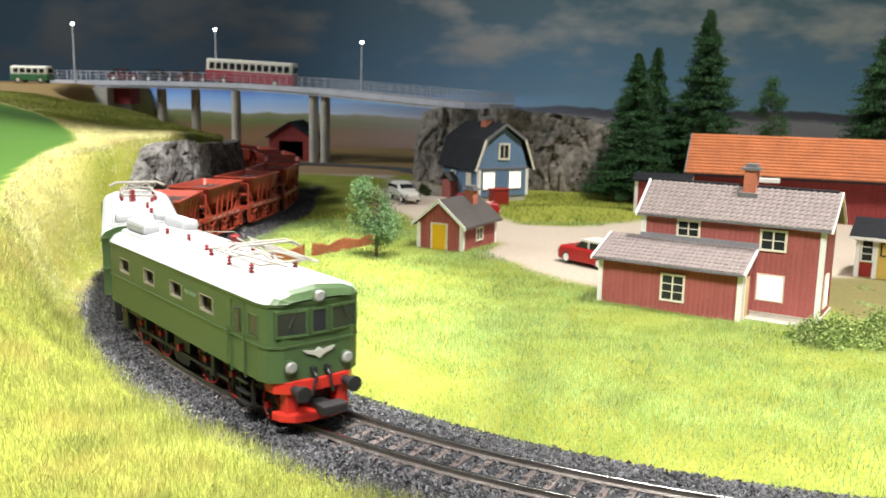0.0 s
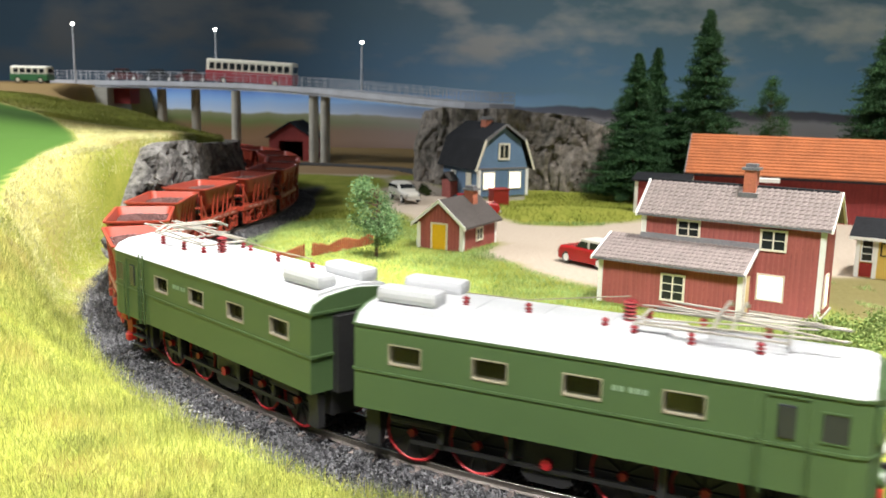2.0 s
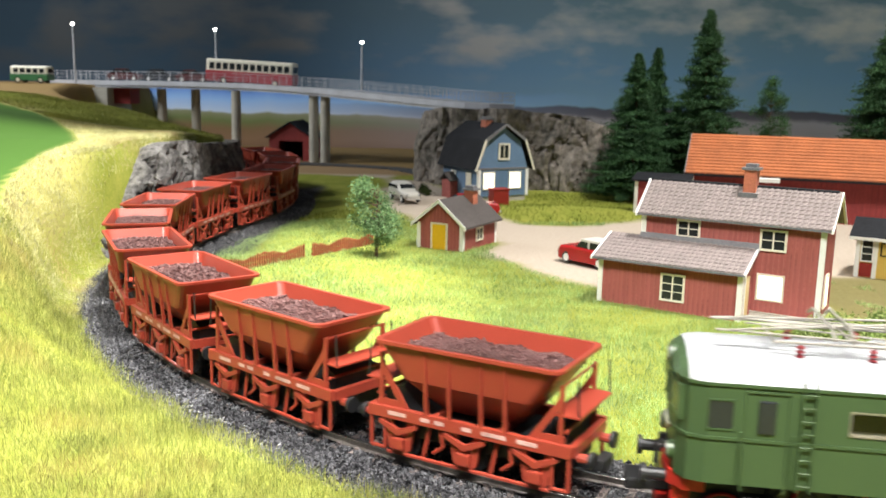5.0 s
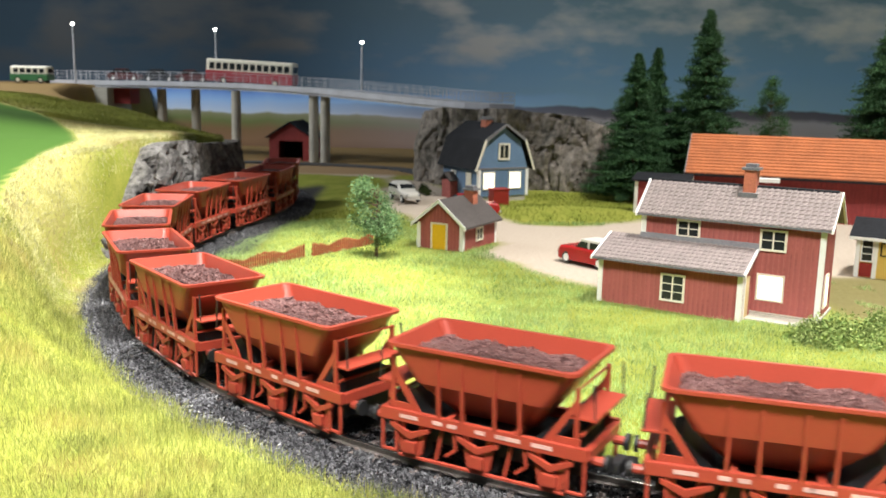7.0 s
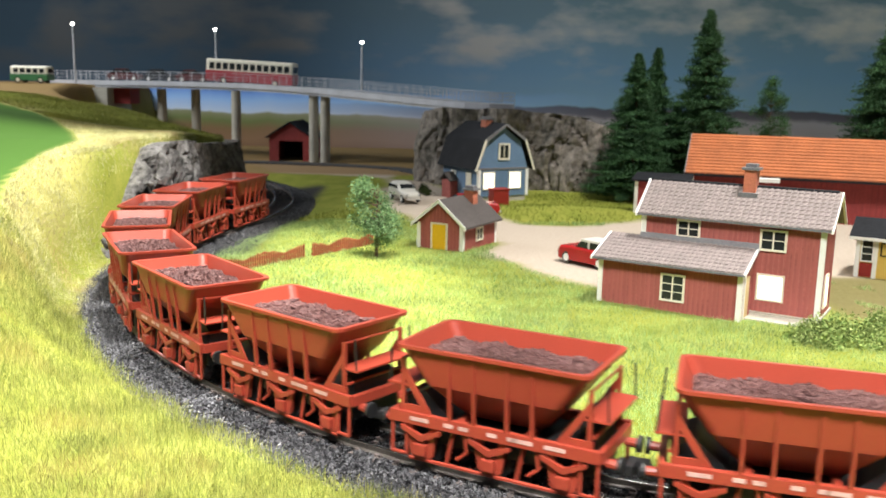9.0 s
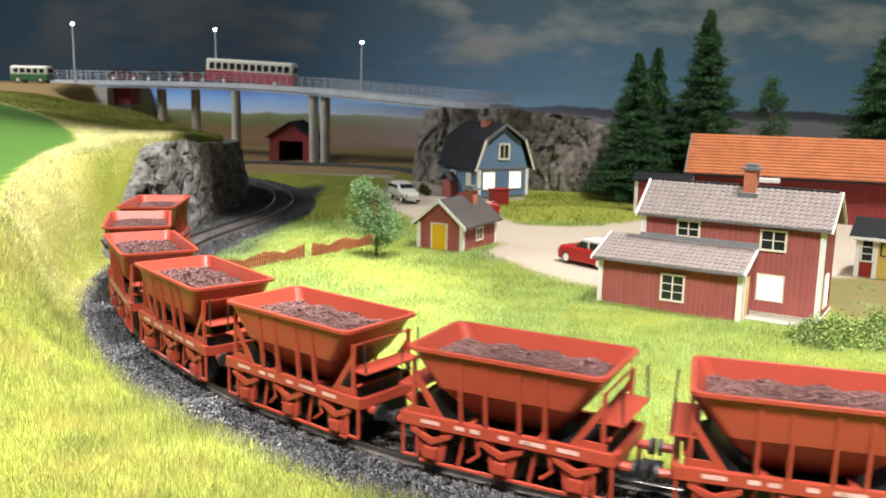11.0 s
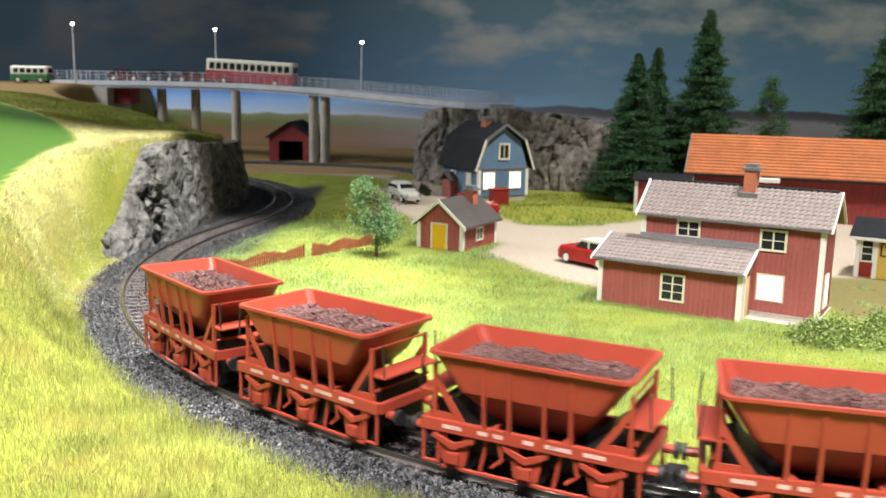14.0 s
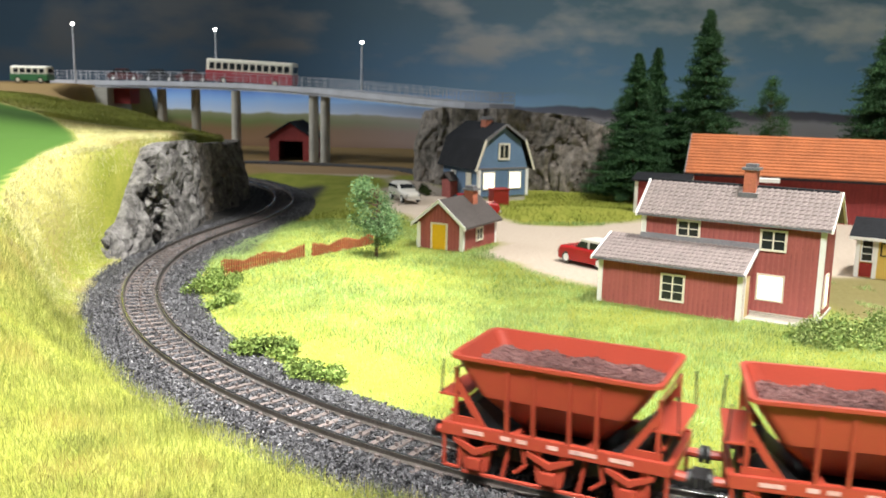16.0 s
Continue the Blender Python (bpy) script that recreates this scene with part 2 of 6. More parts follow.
def track_at(s):
    """Place and heading of the track's centre at the length s; heading: the way the train runs."""
    if s > S_OUT:
        a = S_OUT / RAD
        h = (-math.sin(a), math.cos(a))
        return C1[0] + RAD * math.cos(a) + h[0] * (s - S_OUT), C1[1] + RAD * math.sin(a) + h[1] * (s - S_OUT), math.atan2(h[1], h[0])
    if s > S_IN:
        a = s / RAD
        return C1[0] + RAD * math.cos(a), C1[1] + RAD * math.sin(a), a + math.pi / 2
    a = S_IN / RAD
    h = (-math.sin(a), math.cos(a))
    x, y = C1[0] + RAD * math.cos(a), C1[1] + RAD * math.sin(a)
    if s > S_BACK:
        return x + h[0] * (s - S_IN), y + h[1] * (s - S_IN), math.atan2(h[1], h[0])
    b = -radians(12) + (S_BACK - s) / RAD
    return C2[0] + RAD * math.cos(b), C2[1] + RAD * math.sin(b), b - math.pi / 2


TRACK_PTS = np.array([track_at(s)[:2] for s in np.arange(-2150, 400, 8.0)])


def track_gap(x, y):
    """How far points lie from the track's centre."""
    x, y = np.asarray(x, float), np.asarray(y, float)
    best = np.full(x.shape, 1e9)
    for px, py in TRACK_PTS:
        best = np.minimum(best, (x - px) ** 2 + (y - py) ** 2)
    return np.sqrt(best)


# ---- ground ----
def smooth(t):
    t = np.clip(t, 0, 1)
    return t * t * (3 - 2 * t)


def hill_depth(x, y):
    """How far a point lies inside the foot of the hill, and over what width the hill rises there."""
    d_front = np.hypot(x - C1[0], y - C1[1]) - 391
    edge = np.interp(y, [545, 600, 680, 780, 860, 930, 1000, 1080, 1150, 1230, 1400], [-203, -197, -196, -199, -199, -222, -290, -380, -450, -464, -464])
    d_back = edge - x
    d = np.where(y < 548, d_front, d_back)
    d = np.where(x > 150, -1, d)
    w = np.interp(y, [200, 420, 535, 560, 880, 940, 1120, 1200, 1400], [60, 36, 34, 12, 12, 60, 60, 26, 26])
    return d, w


def wobble(x, y, scale):
    return (np.sin(x / scale + 1.7 * np.sin(y / scale * 0.7)) + np.sin(y / scale * 1.3 + 1.1 * np.sin(x / scale * 1.1 + 2)) + np.sin((x + y) / scale * 0.6 + 0.5)) / 3


def height(x, y):
    x, y = np.asarray(x, float), np.asarray(y, float)
    d, w = hill_depth(x, y)
    top = np.interp(y, [150, 260, 330, 420, 600, 700, 860, 950, 1100, 1180, 1400], [-2, 4, 24, 49, 65, 64, 50, 62, 82, 97, 97])
    top = top + 24 * smooth((d - 20) / 210) * smooth((y - 640) / 120) * (1 - smooth((y - 960) / 120))
    top = top + 2.5 * wobble(x, y, 40) * smooth((y - 300) / 100)
    gap = track_gap(x, y)
    flat = -4 + 4.0 * smooth((gap - 26) / 40) + 0.8 * wobble(x, y, 25) * smooth((gap - 30) / 30)
    flat = flat + 7 * np.exp(-((x - 105) / 75) ** 2 - ((y - 750) / 30) ** 2)
    flat = np.where((y < 330) & (np.hypot(x - C1[0], y - C1[1]) > 375), -4, flat)
    up = smooth(d / w)
    z = flat * (1 - up) + top * up
    cut = smooth((gap - 26) / 8)
    z = np.where(y < 955, -4.2 * (1 - cut) + z * cut, z)
    return z


YARD = [(38, 600), (28, 568), (50, 515), (85, 470), (150, 478), (215, 503), (260, 515), (520, 525), (520, 735), (190, 735), (120, 690), (60, 690), (38, 720),
        (20, 800), (10, 900), (-20, 1000), (-120, 1040), (-200, 1060), (-260, 1175), (-60, 1160), (-60, 900), (-52, 780), (-20, 700), (10, 650)]


def inside(x, y, poly):
    hit = np.zeros(x.shape, bool)
    for (ax, ay), (bx, by) in zip(poly, poly[1:] + poly[:1]):
        cross = ((ay > y) != (by > y)) & (x < (bx - ax) * (y - ay) / (by - ay + 1e-9) + ax)
        hit ^= cross
    return hit


def ground_material():
    """Soil under the grass, sand yard, green field and brown far fields, mixed by masks on the mesh."""
    m = mat("ground", (0.30, 0.30, 0.06), 0.9, vary=0.2, grain=700, patch=50, bump=0.5, dark=(0.13, 0.17, 0.02))
    n, l = m.node_tree.nodes, m.node_tree.links
    b = n["Principled BSDF"]
    b.inputs["Specular IOR Level"].default_value = 0.1
    base = b.inputs["Base Color"].links[0].from_socket
    tex, fine = n.new("ShaderNodeTexCoord"), n.new("ShaderNodeTexNoise")
    fine.inputs["Scale"].default_value, fine.inputs["Detail"].default_value = 420, 6
    l.new(tex.outputs["Object"], fine.inputs["Vector"])
    # last zone: ballast grit with the rock cutting's shade painted in
    for zone, lo, hi in (("sand", (0.36, 0.295, 0.23), (0.52, 0.445, 0.365)), ("field", (0.055, 0.125, 0.020), (0.066, 0.145, 0.025)),
                         ("brown", (0.20, 0.125, 0.06), (0.34, 0.22, 0.105)), ("dry", (0.42, 0.38, 0.12), (0.60, 0.54, 0.22)), ("khaki", (0.11, 0.092, 0.04), (0.21, 0.175, 0.08)), ("shaded_grit", (0.02, 0.02, 0.02), (0.06, 0.058, 0.056))):
        at, tint, mix = n.new("ShaderNodeAttribute"), n.new("ShaderNodeMix"), n.new("ShaderNodeMix")
        at.attribute_name = zone
        tint.data_type = mix.data_type = "RGBA"
        tint.inputs["A"].default_value, tint.inputs["B"].default_value = (*lo, 1), (*hi, 1)
        l.new(fine.outputs["Fac"], tint.inputs["Factor"])
        l.new(at.outputs["Fac"], mix.inputs["Factor"])
        l.new(base, mix.inputs["A"])
        l.new(tint.outputs["Result"], mix.inputs["B"])
        base = mix.outputs["Result"]
    l.new(base, b.inputs["Base Color"])
    return m


def field_mask(x, y):
    """The smooth green field on the hill, left of a curved border."""
    d, w = hill_depth(x, y)
    border = np.interp(y, [380, 420, 520, 600, 680, 760, 860, 920, 960], [26, 27, 36, 44, 80, 128, 192, 250, 420])
    return smooth((d - border) / 5) * (y < 960) * smooth((y - 395) / 12)


def build_ground():
    xs, ys = np.arange(-900, 900.1, 5.0), np.arange(-250, 1620.1, 5.0)
    gx, gy = np.meshgrid(xs, ys)
    z = height(gx, gy)
    nx, ny = len(xs), len(ys)
    i = np.arange(nx * ny).reshape(ny, nx)
    faces = np.stack([i[:-1, :-1], i[:-1, 1:], i[1:, 1:], i[1:, :-1]], -1).reshape(-1, 4)
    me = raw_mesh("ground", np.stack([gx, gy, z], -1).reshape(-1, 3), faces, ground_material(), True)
    jx, jy = gx + 6 * wobble(gx, gy, 11), gy + 6 * wobble(gy, gx, 13)
    sand = inside(jx, jy, YARD).astype(float)
    sand = (sand + np.roll(sand, 1, 0) + np.roll(sand, 1, 1) + np.roll(sand, -1, 0) + np.roll(sand, -1, 1)) / 5
    d, w = hill_depth(gx, gy)
    brown = np.maximum(smooth((gy - 1040) / 30) * (d < -10), smooth((gy - 1035) / 30) * smooth((d - 5) / 20))
    dry = smooth((d - 8) / 20) * smooth((gy - 330) / 80) * (1 - smooth((gy - 700) / 60)) * 0.8
    near_border = smooth((d - np.interp(gy, [600, 680, 760, 860, 920, 960], [44, 80, 128, 192, 250, 420]) + 26) / 8) * (gy > 640) * (gy < 975)
    dry = np.maximum(dry, near_border * 0.7)
    # the last mask darkens the cutting's foot, where the rock's shade falls
    for zone, v in (("sand", sand), ("field", field_mask(gx, gy)), ("brown", brown * 0.9), ("khaki", 0.9 * smooth((gx - 186) / 12) * smooth((gy - 402 + 8 * wobble(gx, gy, 17)) / 16) * smooth((520 - gy) / 12)), ("dry", dry * (1 - field_mask(gx, gy))), ("shaded_grit", smooth((-gx - 115) / 14) * smooth((gy - 540) / 25) * smooth((960 - gy) / 40) * smooth((60 - track_gap(gx, gy)) / 8) * (d < 3))):
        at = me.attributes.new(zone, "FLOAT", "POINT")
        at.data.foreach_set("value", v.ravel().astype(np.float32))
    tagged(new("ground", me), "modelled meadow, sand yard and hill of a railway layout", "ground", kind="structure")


build_ground()


# ---- backdrop and room ----
def backdrop_material():
    m = bpy.data.materials.new("painted_sky")
    m.use_nodes = True
    n, l = m.node_tree.nodes, m.node_tree.links
    b = n["Principled BSDF"]
    b.inputs["Roughness"].default_value, b.inputs["Specular IOR Level"].default_value = 0.9, 0.1
    tex, sep = n.new("ShaderNodeTexCoord"), n.new("ShaderNodeSeparateXYZ")
    l.new(tex.outputs["Object"], sep.inputs[0])
    # hill line: the height is shifted by a slow noise along x
    low = n.new("ShaderNodeTexNoise")
    low.noise_dimensions = "1D"
    low.inputs["Scale"].default_value, low.inputs["Detail"].default_value = 8, 6
    l.new(sep.outputs["X"], low.inputs["W"])
    bend = n.new("ShaderNodeMath")
    bend.operation = "MULTIPLY_ADD"
    bend.inputs[1].default_value = -0.026
    l.new(low.outputs["Fac"], bend.inputs[0])
    l.new(sep.outputs["Z"], bend.inputs[2])
    span = n.new("ShaderNodeMapRange")
    span.inputs["From Min"].default_value, span.inputs["From Max"].default_value = -0.05, 0.35
    l.new(bend.outputs[0], span.inputs["Value"])

    def ramp_of(stops):
        r = n.new("ShaderNodeValToRGB")
        e = r.color_ramp.elements
        for k, (z, c) in enumerate(stops):
            pos = (z + 0.05) / 0.40
            el = e[k] if k < 2 else e.new(pos)
            el.position, el.color = pos, (*c, 1)
        l.new(span.outputs["Result"], r.inputs["Fac"])
        return r
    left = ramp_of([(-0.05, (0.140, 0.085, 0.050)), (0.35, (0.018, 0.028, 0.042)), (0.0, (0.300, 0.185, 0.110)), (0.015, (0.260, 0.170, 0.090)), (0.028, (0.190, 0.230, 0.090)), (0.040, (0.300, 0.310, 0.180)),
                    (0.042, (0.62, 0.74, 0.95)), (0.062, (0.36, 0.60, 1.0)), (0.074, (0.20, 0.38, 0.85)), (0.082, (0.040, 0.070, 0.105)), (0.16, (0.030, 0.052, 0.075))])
    # the right half's paint is brightened to make up for lamplight fading that way
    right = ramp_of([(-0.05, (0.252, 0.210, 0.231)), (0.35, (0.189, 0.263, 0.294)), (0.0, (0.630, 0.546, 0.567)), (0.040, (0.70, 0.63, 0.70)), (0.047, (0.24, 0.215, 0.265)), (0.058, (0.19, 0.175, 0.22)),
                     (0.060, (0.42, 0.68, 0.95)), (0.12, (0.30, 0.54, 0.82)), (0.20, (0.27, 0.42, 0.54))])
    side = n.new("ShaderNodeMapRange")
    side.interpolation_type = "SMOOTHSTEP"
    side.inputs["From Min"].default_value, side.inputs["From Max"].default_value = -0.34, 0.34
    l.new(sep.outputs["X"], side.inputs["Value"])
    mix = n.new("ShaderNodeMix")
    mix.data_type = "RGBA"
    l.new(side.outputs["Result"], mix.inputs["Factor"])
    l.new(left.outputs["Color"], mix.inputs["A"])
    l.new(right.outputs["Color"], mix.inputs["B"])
    # clouds: flat-bottomed streaks
    mp, cl = n.new("ShaderNodeMapping"), n.new("ShaderNodeTexNoise")
    mp.inputs["Scale"].default_value = (8.5, 1, 21.0)
    mp.inputs["Location"].default_value = (3.1, 0, 0.4)
    cl.inputs["Scale"].default_value, cl.inputs["Detail"].default_value = 1.0, 7
    l.new(tex.outputs["Object"], mp.inputs["Vector"])
    l.new(mp.outputs["Vector"], cl.inputs["Vector"])
    thr, up = n.new("ShaderNodeMapRange"), n.new("ShaderNodeMapRange")
    thr.inputs["From Min"].default_value, thr.inputs["From Max"].default_value = 0.46, 0.66
    up.inputs["From Min"].default_value, up.inputs["From Max"].default_value = 0.10, 0.16
    l.new(cl.outputs["Fac"], thr.inputs["Value"])
    l.new(sep.outputs["Z"], up.inputs["Value"])
    mul, cloud = n.new("ShaderNodeMath"), n.new("ShaderNodeMix")
    mul.operation = "MULTIPLY"
    l.new(thr.outputs["Result"], mul.inputs[0])
    l.new(up.outputs["Result"], mul.inputs[1])
    cloud.data_type = "RGBA"
    # clouds get the same left-to-right brightening in their colour
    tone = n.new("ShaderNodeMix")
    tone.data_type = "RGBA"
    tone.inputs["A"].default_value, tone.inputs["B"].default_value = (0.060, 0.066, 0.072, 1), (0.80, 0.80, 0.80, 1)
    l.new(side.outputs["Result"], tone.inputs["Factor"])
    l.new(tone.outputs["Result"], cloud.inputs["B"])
    l.new(mul.outputs[0], cloud.inputs["Factor"])
    l.new(mix.outputs["Result"], cloud.inputs["A"])
    l.new(cloud.outputs["Result"], b.inputs["Base Color"])
    return m


def build_backdrop():
    pts = [(-900, 500), (-900, 1300), (-860, 1440), (-740, 1500), (740, 1500), (860, 1440), (900, 1300), (900, 500)]
    bm = bmesh.new()
    for (ax, ay), (bx, by) in zip(pts, pts[1:]):
        bm.faces.new([bm.verts.new(p) for p in ((ax, ay, -60), (bx, by, -60), (bx, by, 700), (ax, ay, 700))])
    bmesh.ops.remove_doubles(bm, verts=bm.verts, dist=0.1)
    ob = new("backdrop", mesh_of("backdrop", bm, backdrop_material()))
    so = ob.modifiers.new("thick", "SOLIDIFY")
    so.thickness, so.offset = 0.006, 1
    tagged(ob, "painted backdrop board with dark clouds, lake and far hills", "backdrop", kind="structure")


build_backdrop()


# ---- track ----
def sweep(name, profile, s0, s1, step, material):
    """A profile of (offset to the right, height) drawn along the track."""
    ss = np.arange(s0, s1 + step / 2, step)
    k = len(profile)
    verts = []
    for s in ss:
        x, y, h = track_at(s)
        for o, z in profile:
            verts.append((x + o * math.sin(h), y - o * math.cos(h), z))
    i = np.arange(len(ss) * k).reshape(-1, k)
    j = np.roll(i, -1, 1)
    return raw_mesh(name, verts, np.stack([i[:-1], j[:-1], j[1:], i[1:]], -1).reshape(-1, 4), material)


S0, S1 = -2140, -330


def build_track():
    track = thing("railway_track", 0, 0, 0, 0, "curved model track with brown sleepers on ballast", "railway track")
    for side in (-1, 1):
        o = 8.25 * side
        rail = new("rail", sweep("rail", [(o - 1.0, -2.3), (o + 1.0, -2.3), (o + 0.35, -1.7), (o + 0.35, -0.7), (o + 0.55, -0.55), (o + 0.55, -0.1), (o - 0.55, -0.1), (o - 0.55, -0.55), (o - 0.35, -0.7), (o - 0.35, -1.7)], S0, S1, 6, M_RAIL))
        rail.parent = track
        head = new("rail_head", sweep("rail_head", [(o - 0.5, -0.1), (o + 0.5, -0.1), (o + 0.42, 0.0), (o - 0.42, 0.0)], S0, S1, 6, M_RAILHEAD))
        head.parent = rail
    bm = bmesh.new()
    quad_box(bm, -1.25, 1.25, -12.8, 12.8, -4.2, -2.4, 0, (0.25, 0.25))
    for y in (-8.25, 8.25):
        for dy in (-1.5, 1.5):
            quad_box(bm, -0.9, 0.9, y + dy - 0.5, y + dy + 0.5, -2.35, -1.7, 0, (0.2, 0.1))
    rod(bm, (0, 0, -2.4), (0, 0, -1.3), 0.55, 6)
    me = mesh_of("sleeper", bm, M_SLEEPER)
    for s in np.arange(-1500, -480, 7.2):
        x, y, h = track_at(s)
        ob = new("sleeper", me)
        ob.matrix_world = pose(x * MM, y * MM, 0, 0, 0, math.degrees(h) + random.uniform(-0.8, 0.8))
        ob.parent = track
    return track


TRACK = build_track()


def stones(name, n, spots, size, material, flat=0.75):
    """Many small broken stones, each a six-cornered lump."""
    rng = np.random.default_rng(5)
    base = np.array([(1, 0, 0), (-1, 0, 0), (0, 1, 0), (0, -1, 0), (0, 0, 1), (0, 0, -1)], float)
    tri = np.array([(0, 2, 4), (2, 1, 4), (1, 3, 4), (3, 0, 4), (2, 0, 5), (1, 2, 5), (3, 1, 5), (0, 3, 5)])
    r = rng.uniform(size[0], size[1], (n, 1, 1)) * rng.uniform(0.55, 1.2, (n, 6, 1))
    v = base[None] * r + rng.normal(0, 0.22, (n, 6, 3)) * r
    v[:, :, 2] *= flat
    q = rng.normal(0, 1, (n, 4))
    q /= np.linalg.norm(q, axis=1, keepdims=True)
    w, x, y, z = q.T
    rot = np.stack([1 - 2 * (y * y + z * z), 2 * (x * y - z * w), 2 * (x * z + y * w), 2 * (x * y + z * w), 1 - 2 * (x * x + z * z), 2 * (y * z - x * w),
                    2 * (x * z - y * w), 2 * (y * z + x * w), 1 - 2 * (x * x + y * y)], -1).reshape(n, 3, 3)
    v = np.einsum("nij,nkj->nki", rot, v) + spots[:, None, :]
    f = tri[None] + 6 * np.arange(n)[:, None, None]
    return raw_mesh(name, v.reshape(-1, 3), f.reshape(-1, 3), material)


def build_ballast():
    rng = np.random.default_rng(3)
    bed = new("ballast_bed", sweep("ballast_bed", [(-30, -5.2), (30, -5.2), (27, -4.2), (16, -3.0), (-16, -3.0), (-27, -4.2)], S0, S1, 6, M_BALLAST_BED))
    tagged(bed, "dark grey ballast bed under the track", "ballast", kind="stuff")
    n = 92000
    s = rng.choice([0, 1], n, p=[0.3, 0.7])
    s = np.where(s == 0, rng.uniform(-1700, -1080, n), rng.uniform(-1100, -480, n))
    o = rng.uniform(-29, 31, n)
    o = np.where((s < -960) & (s > -1330) & (rng.random(n) < 0.16), rng.uniform(-48, -28, n), o)
    o = np.where((np.abs(o) < 13) & (rng.random(n) < 0.22), np.sign(o) * rng.uniform(11, 29, n), o)
    p = np.array([track_at(v) for v in s])
    z = np.interp(np.abs(o), [0, 9.5, 11.5, 16, 27, 33], [-3.0, -2.9, -2.6, -2.7, -4.0, -4.6]) + rng.uniform(-0.3, 0.35, n)
    spots = np.stack([p[:, 0] + o * np.sin(p[:, 2]), p[:, 1] - o * np.cos(p[:, 2]), z], -1)
    ob = new("ballast_stones", stones("ballast_stones", n, spots, (0.45, 0.98), M_BALLAST))
    tagged(ob, "loose dark grey ballast chippings along the track", "ballast", kind="stuff")


M_BALLAST_BED = mat("ballast_bed", (0.03, 0.03, 0.032), 0.9, vary=0.2, grain=900, bump=1.0, dark=(0.008, 0.008, 0.009))
build_ballast()


# ---- train ----
def hopper_wagon():
    w = thing("ore_wagon", 0, 0, 0, 0, "oxide-red ore hopper wagon loaded with red-brown pellets", "wagon", "ore train")
    # tub: sloping walls, open at the top, with a rolled rim
    L, B, ZT, ZM, ZB = 27.8, 15.5, 35.5, 24.6, 14.6
    tl, tb, ml, mb, bl, bb = L, B, 20.4, 13.5, 12.5, 4.6

    def ring(bm, l, b, z, r=3.0, n=4):
        out = []
        for cxs, cys, a0 in ((1, 1, 0), (-1, 1, 90), (-1, -1, 180), (1, -1, 270)):
            for k in range(n + 1):
                a = radians(a0 + 90 * k / n)
                out.append(bm.verts.new((cxs * (l - r) + r * math.cos(a), cys * (b - r) + r * math.sin(a), z)))
        return out

    def skin(bm, rings, close=False):
        for p, q in zip(rings, rings[1:]):
            for i in range(len(p)):
                j = (i + 1) % len(p)
                bm.faces.new((p[i], p[j], q[j], q[i]))
    bm = bmesh.new()
    rs = [ring(bm, bl, bb, ZB), ring(bm, ml, mb, ZM), ring(bm, tl - 0.6, tb - 0.6, ZT - 1.0), ring(bm, tl + 0.5, tb + 0.5, ZT - 0.9), ring(bm, tl + 0.5, tb + 0.5, ZT), ring(bm, tl - 0.9, tb - 0.9, ZT),
          ring(bm, ml + 2.6, mb - 0.3, ZM + 3.5)]
    skin(bm, rs)
    bm.faces.new(rs[0][::-1])
    tub = part("tub", bm, M_ORE_RED, w, smooth=False)
    # ribs down the sides
    for x in (-12, -4.7, 5, 12.2):
        for sy in (-1, 1):
            bm = bmesh.new()
            prism(bm, [(sy * 15.2, 34.0), (sy * 13.2, ZM), (sy * 12.4, 15.2), (sy * 13.5, 15.2), (sy * 14.3, ZM)], "x", x - 0.45, x + 0.45)
            part("rib", bm, M_ORE_RED, tub)
    # load
    rng = np.random.default_rng(11)
    n = 4200
    sp = np.stack([rng.uniform(-24.3, 24.3, n), rng.uniform(-12.9, 12.9, n), np.zeros(n)], -1)
    sp[:, 2] = 30.4 + 2.6 * np.exp(-(sp[:, 0] / 22) ** 2 - (sp[:, 1] / 10) ** 2) + rng.normal(0, 0.25, n) + 0.5 * np.sin(sp[:, 0] * 0.5)
    ld = new("ore_load", stones("ore_load", n, sp, (0.32, 0.78), M_ORE, 0.6))
    ld.parent = w
    tagged(ld, "heap of red-brown ore pellets", kind="stuff")
    bm = bmesh.new()
    quad_box(bm, -20.6, 20.6, -12.4, 12.4, 27.0, 30.0, 0, (-2.6, -0.5))
    part("load_base", bm, M_ORE_BASE, w)
    # frame
    bm = bmesh.new()
    for sy in (-1, 1):
        quad_box(bm, -31, 31, sy * 12.6 - 0.9, sy * 12.6 + 0.9, 12.2, 15.6, 0.2)
    for x in (-30.5, -10, 10, 30.5):
        quad_box(bm, x - 0.9, x + 0.9, -12, 12, 12.3, 15.2)
    part("frame", bm, M_ORE_RED, w)
    bm = bmesh.new()
    quad_box(bm, -28.5, 28.5, -9.5, 9.5, 6.5, 13.6, 0.5)
    for sx in (-1, 1):
        prism(bm, [(sx * 14, 13.4), (sx * 28, 13.4), (sx * 28, 18.5), (sx * 22.5, 21)], "y", -8.5, 8.5)
    part("underfloor_gear", bm, M_BLACK, w, "black brake gear under the floor")
    for sy in (-1, 1):
        for x in (-21, -12, -7.5, 1, 7, 10, 19):
            bm = bmesh.new()
            wd = 3.2 if x in (-21, 10, 19) else 1.6
            quad_box(bm, x - wd, x + wd * 0.8, sy * 13.55 - 0.1, sy * 13.55 + 0.1, 13.5, 14.6)
            part("lettering_bar", bm, M_WHITE_FAINT, w)
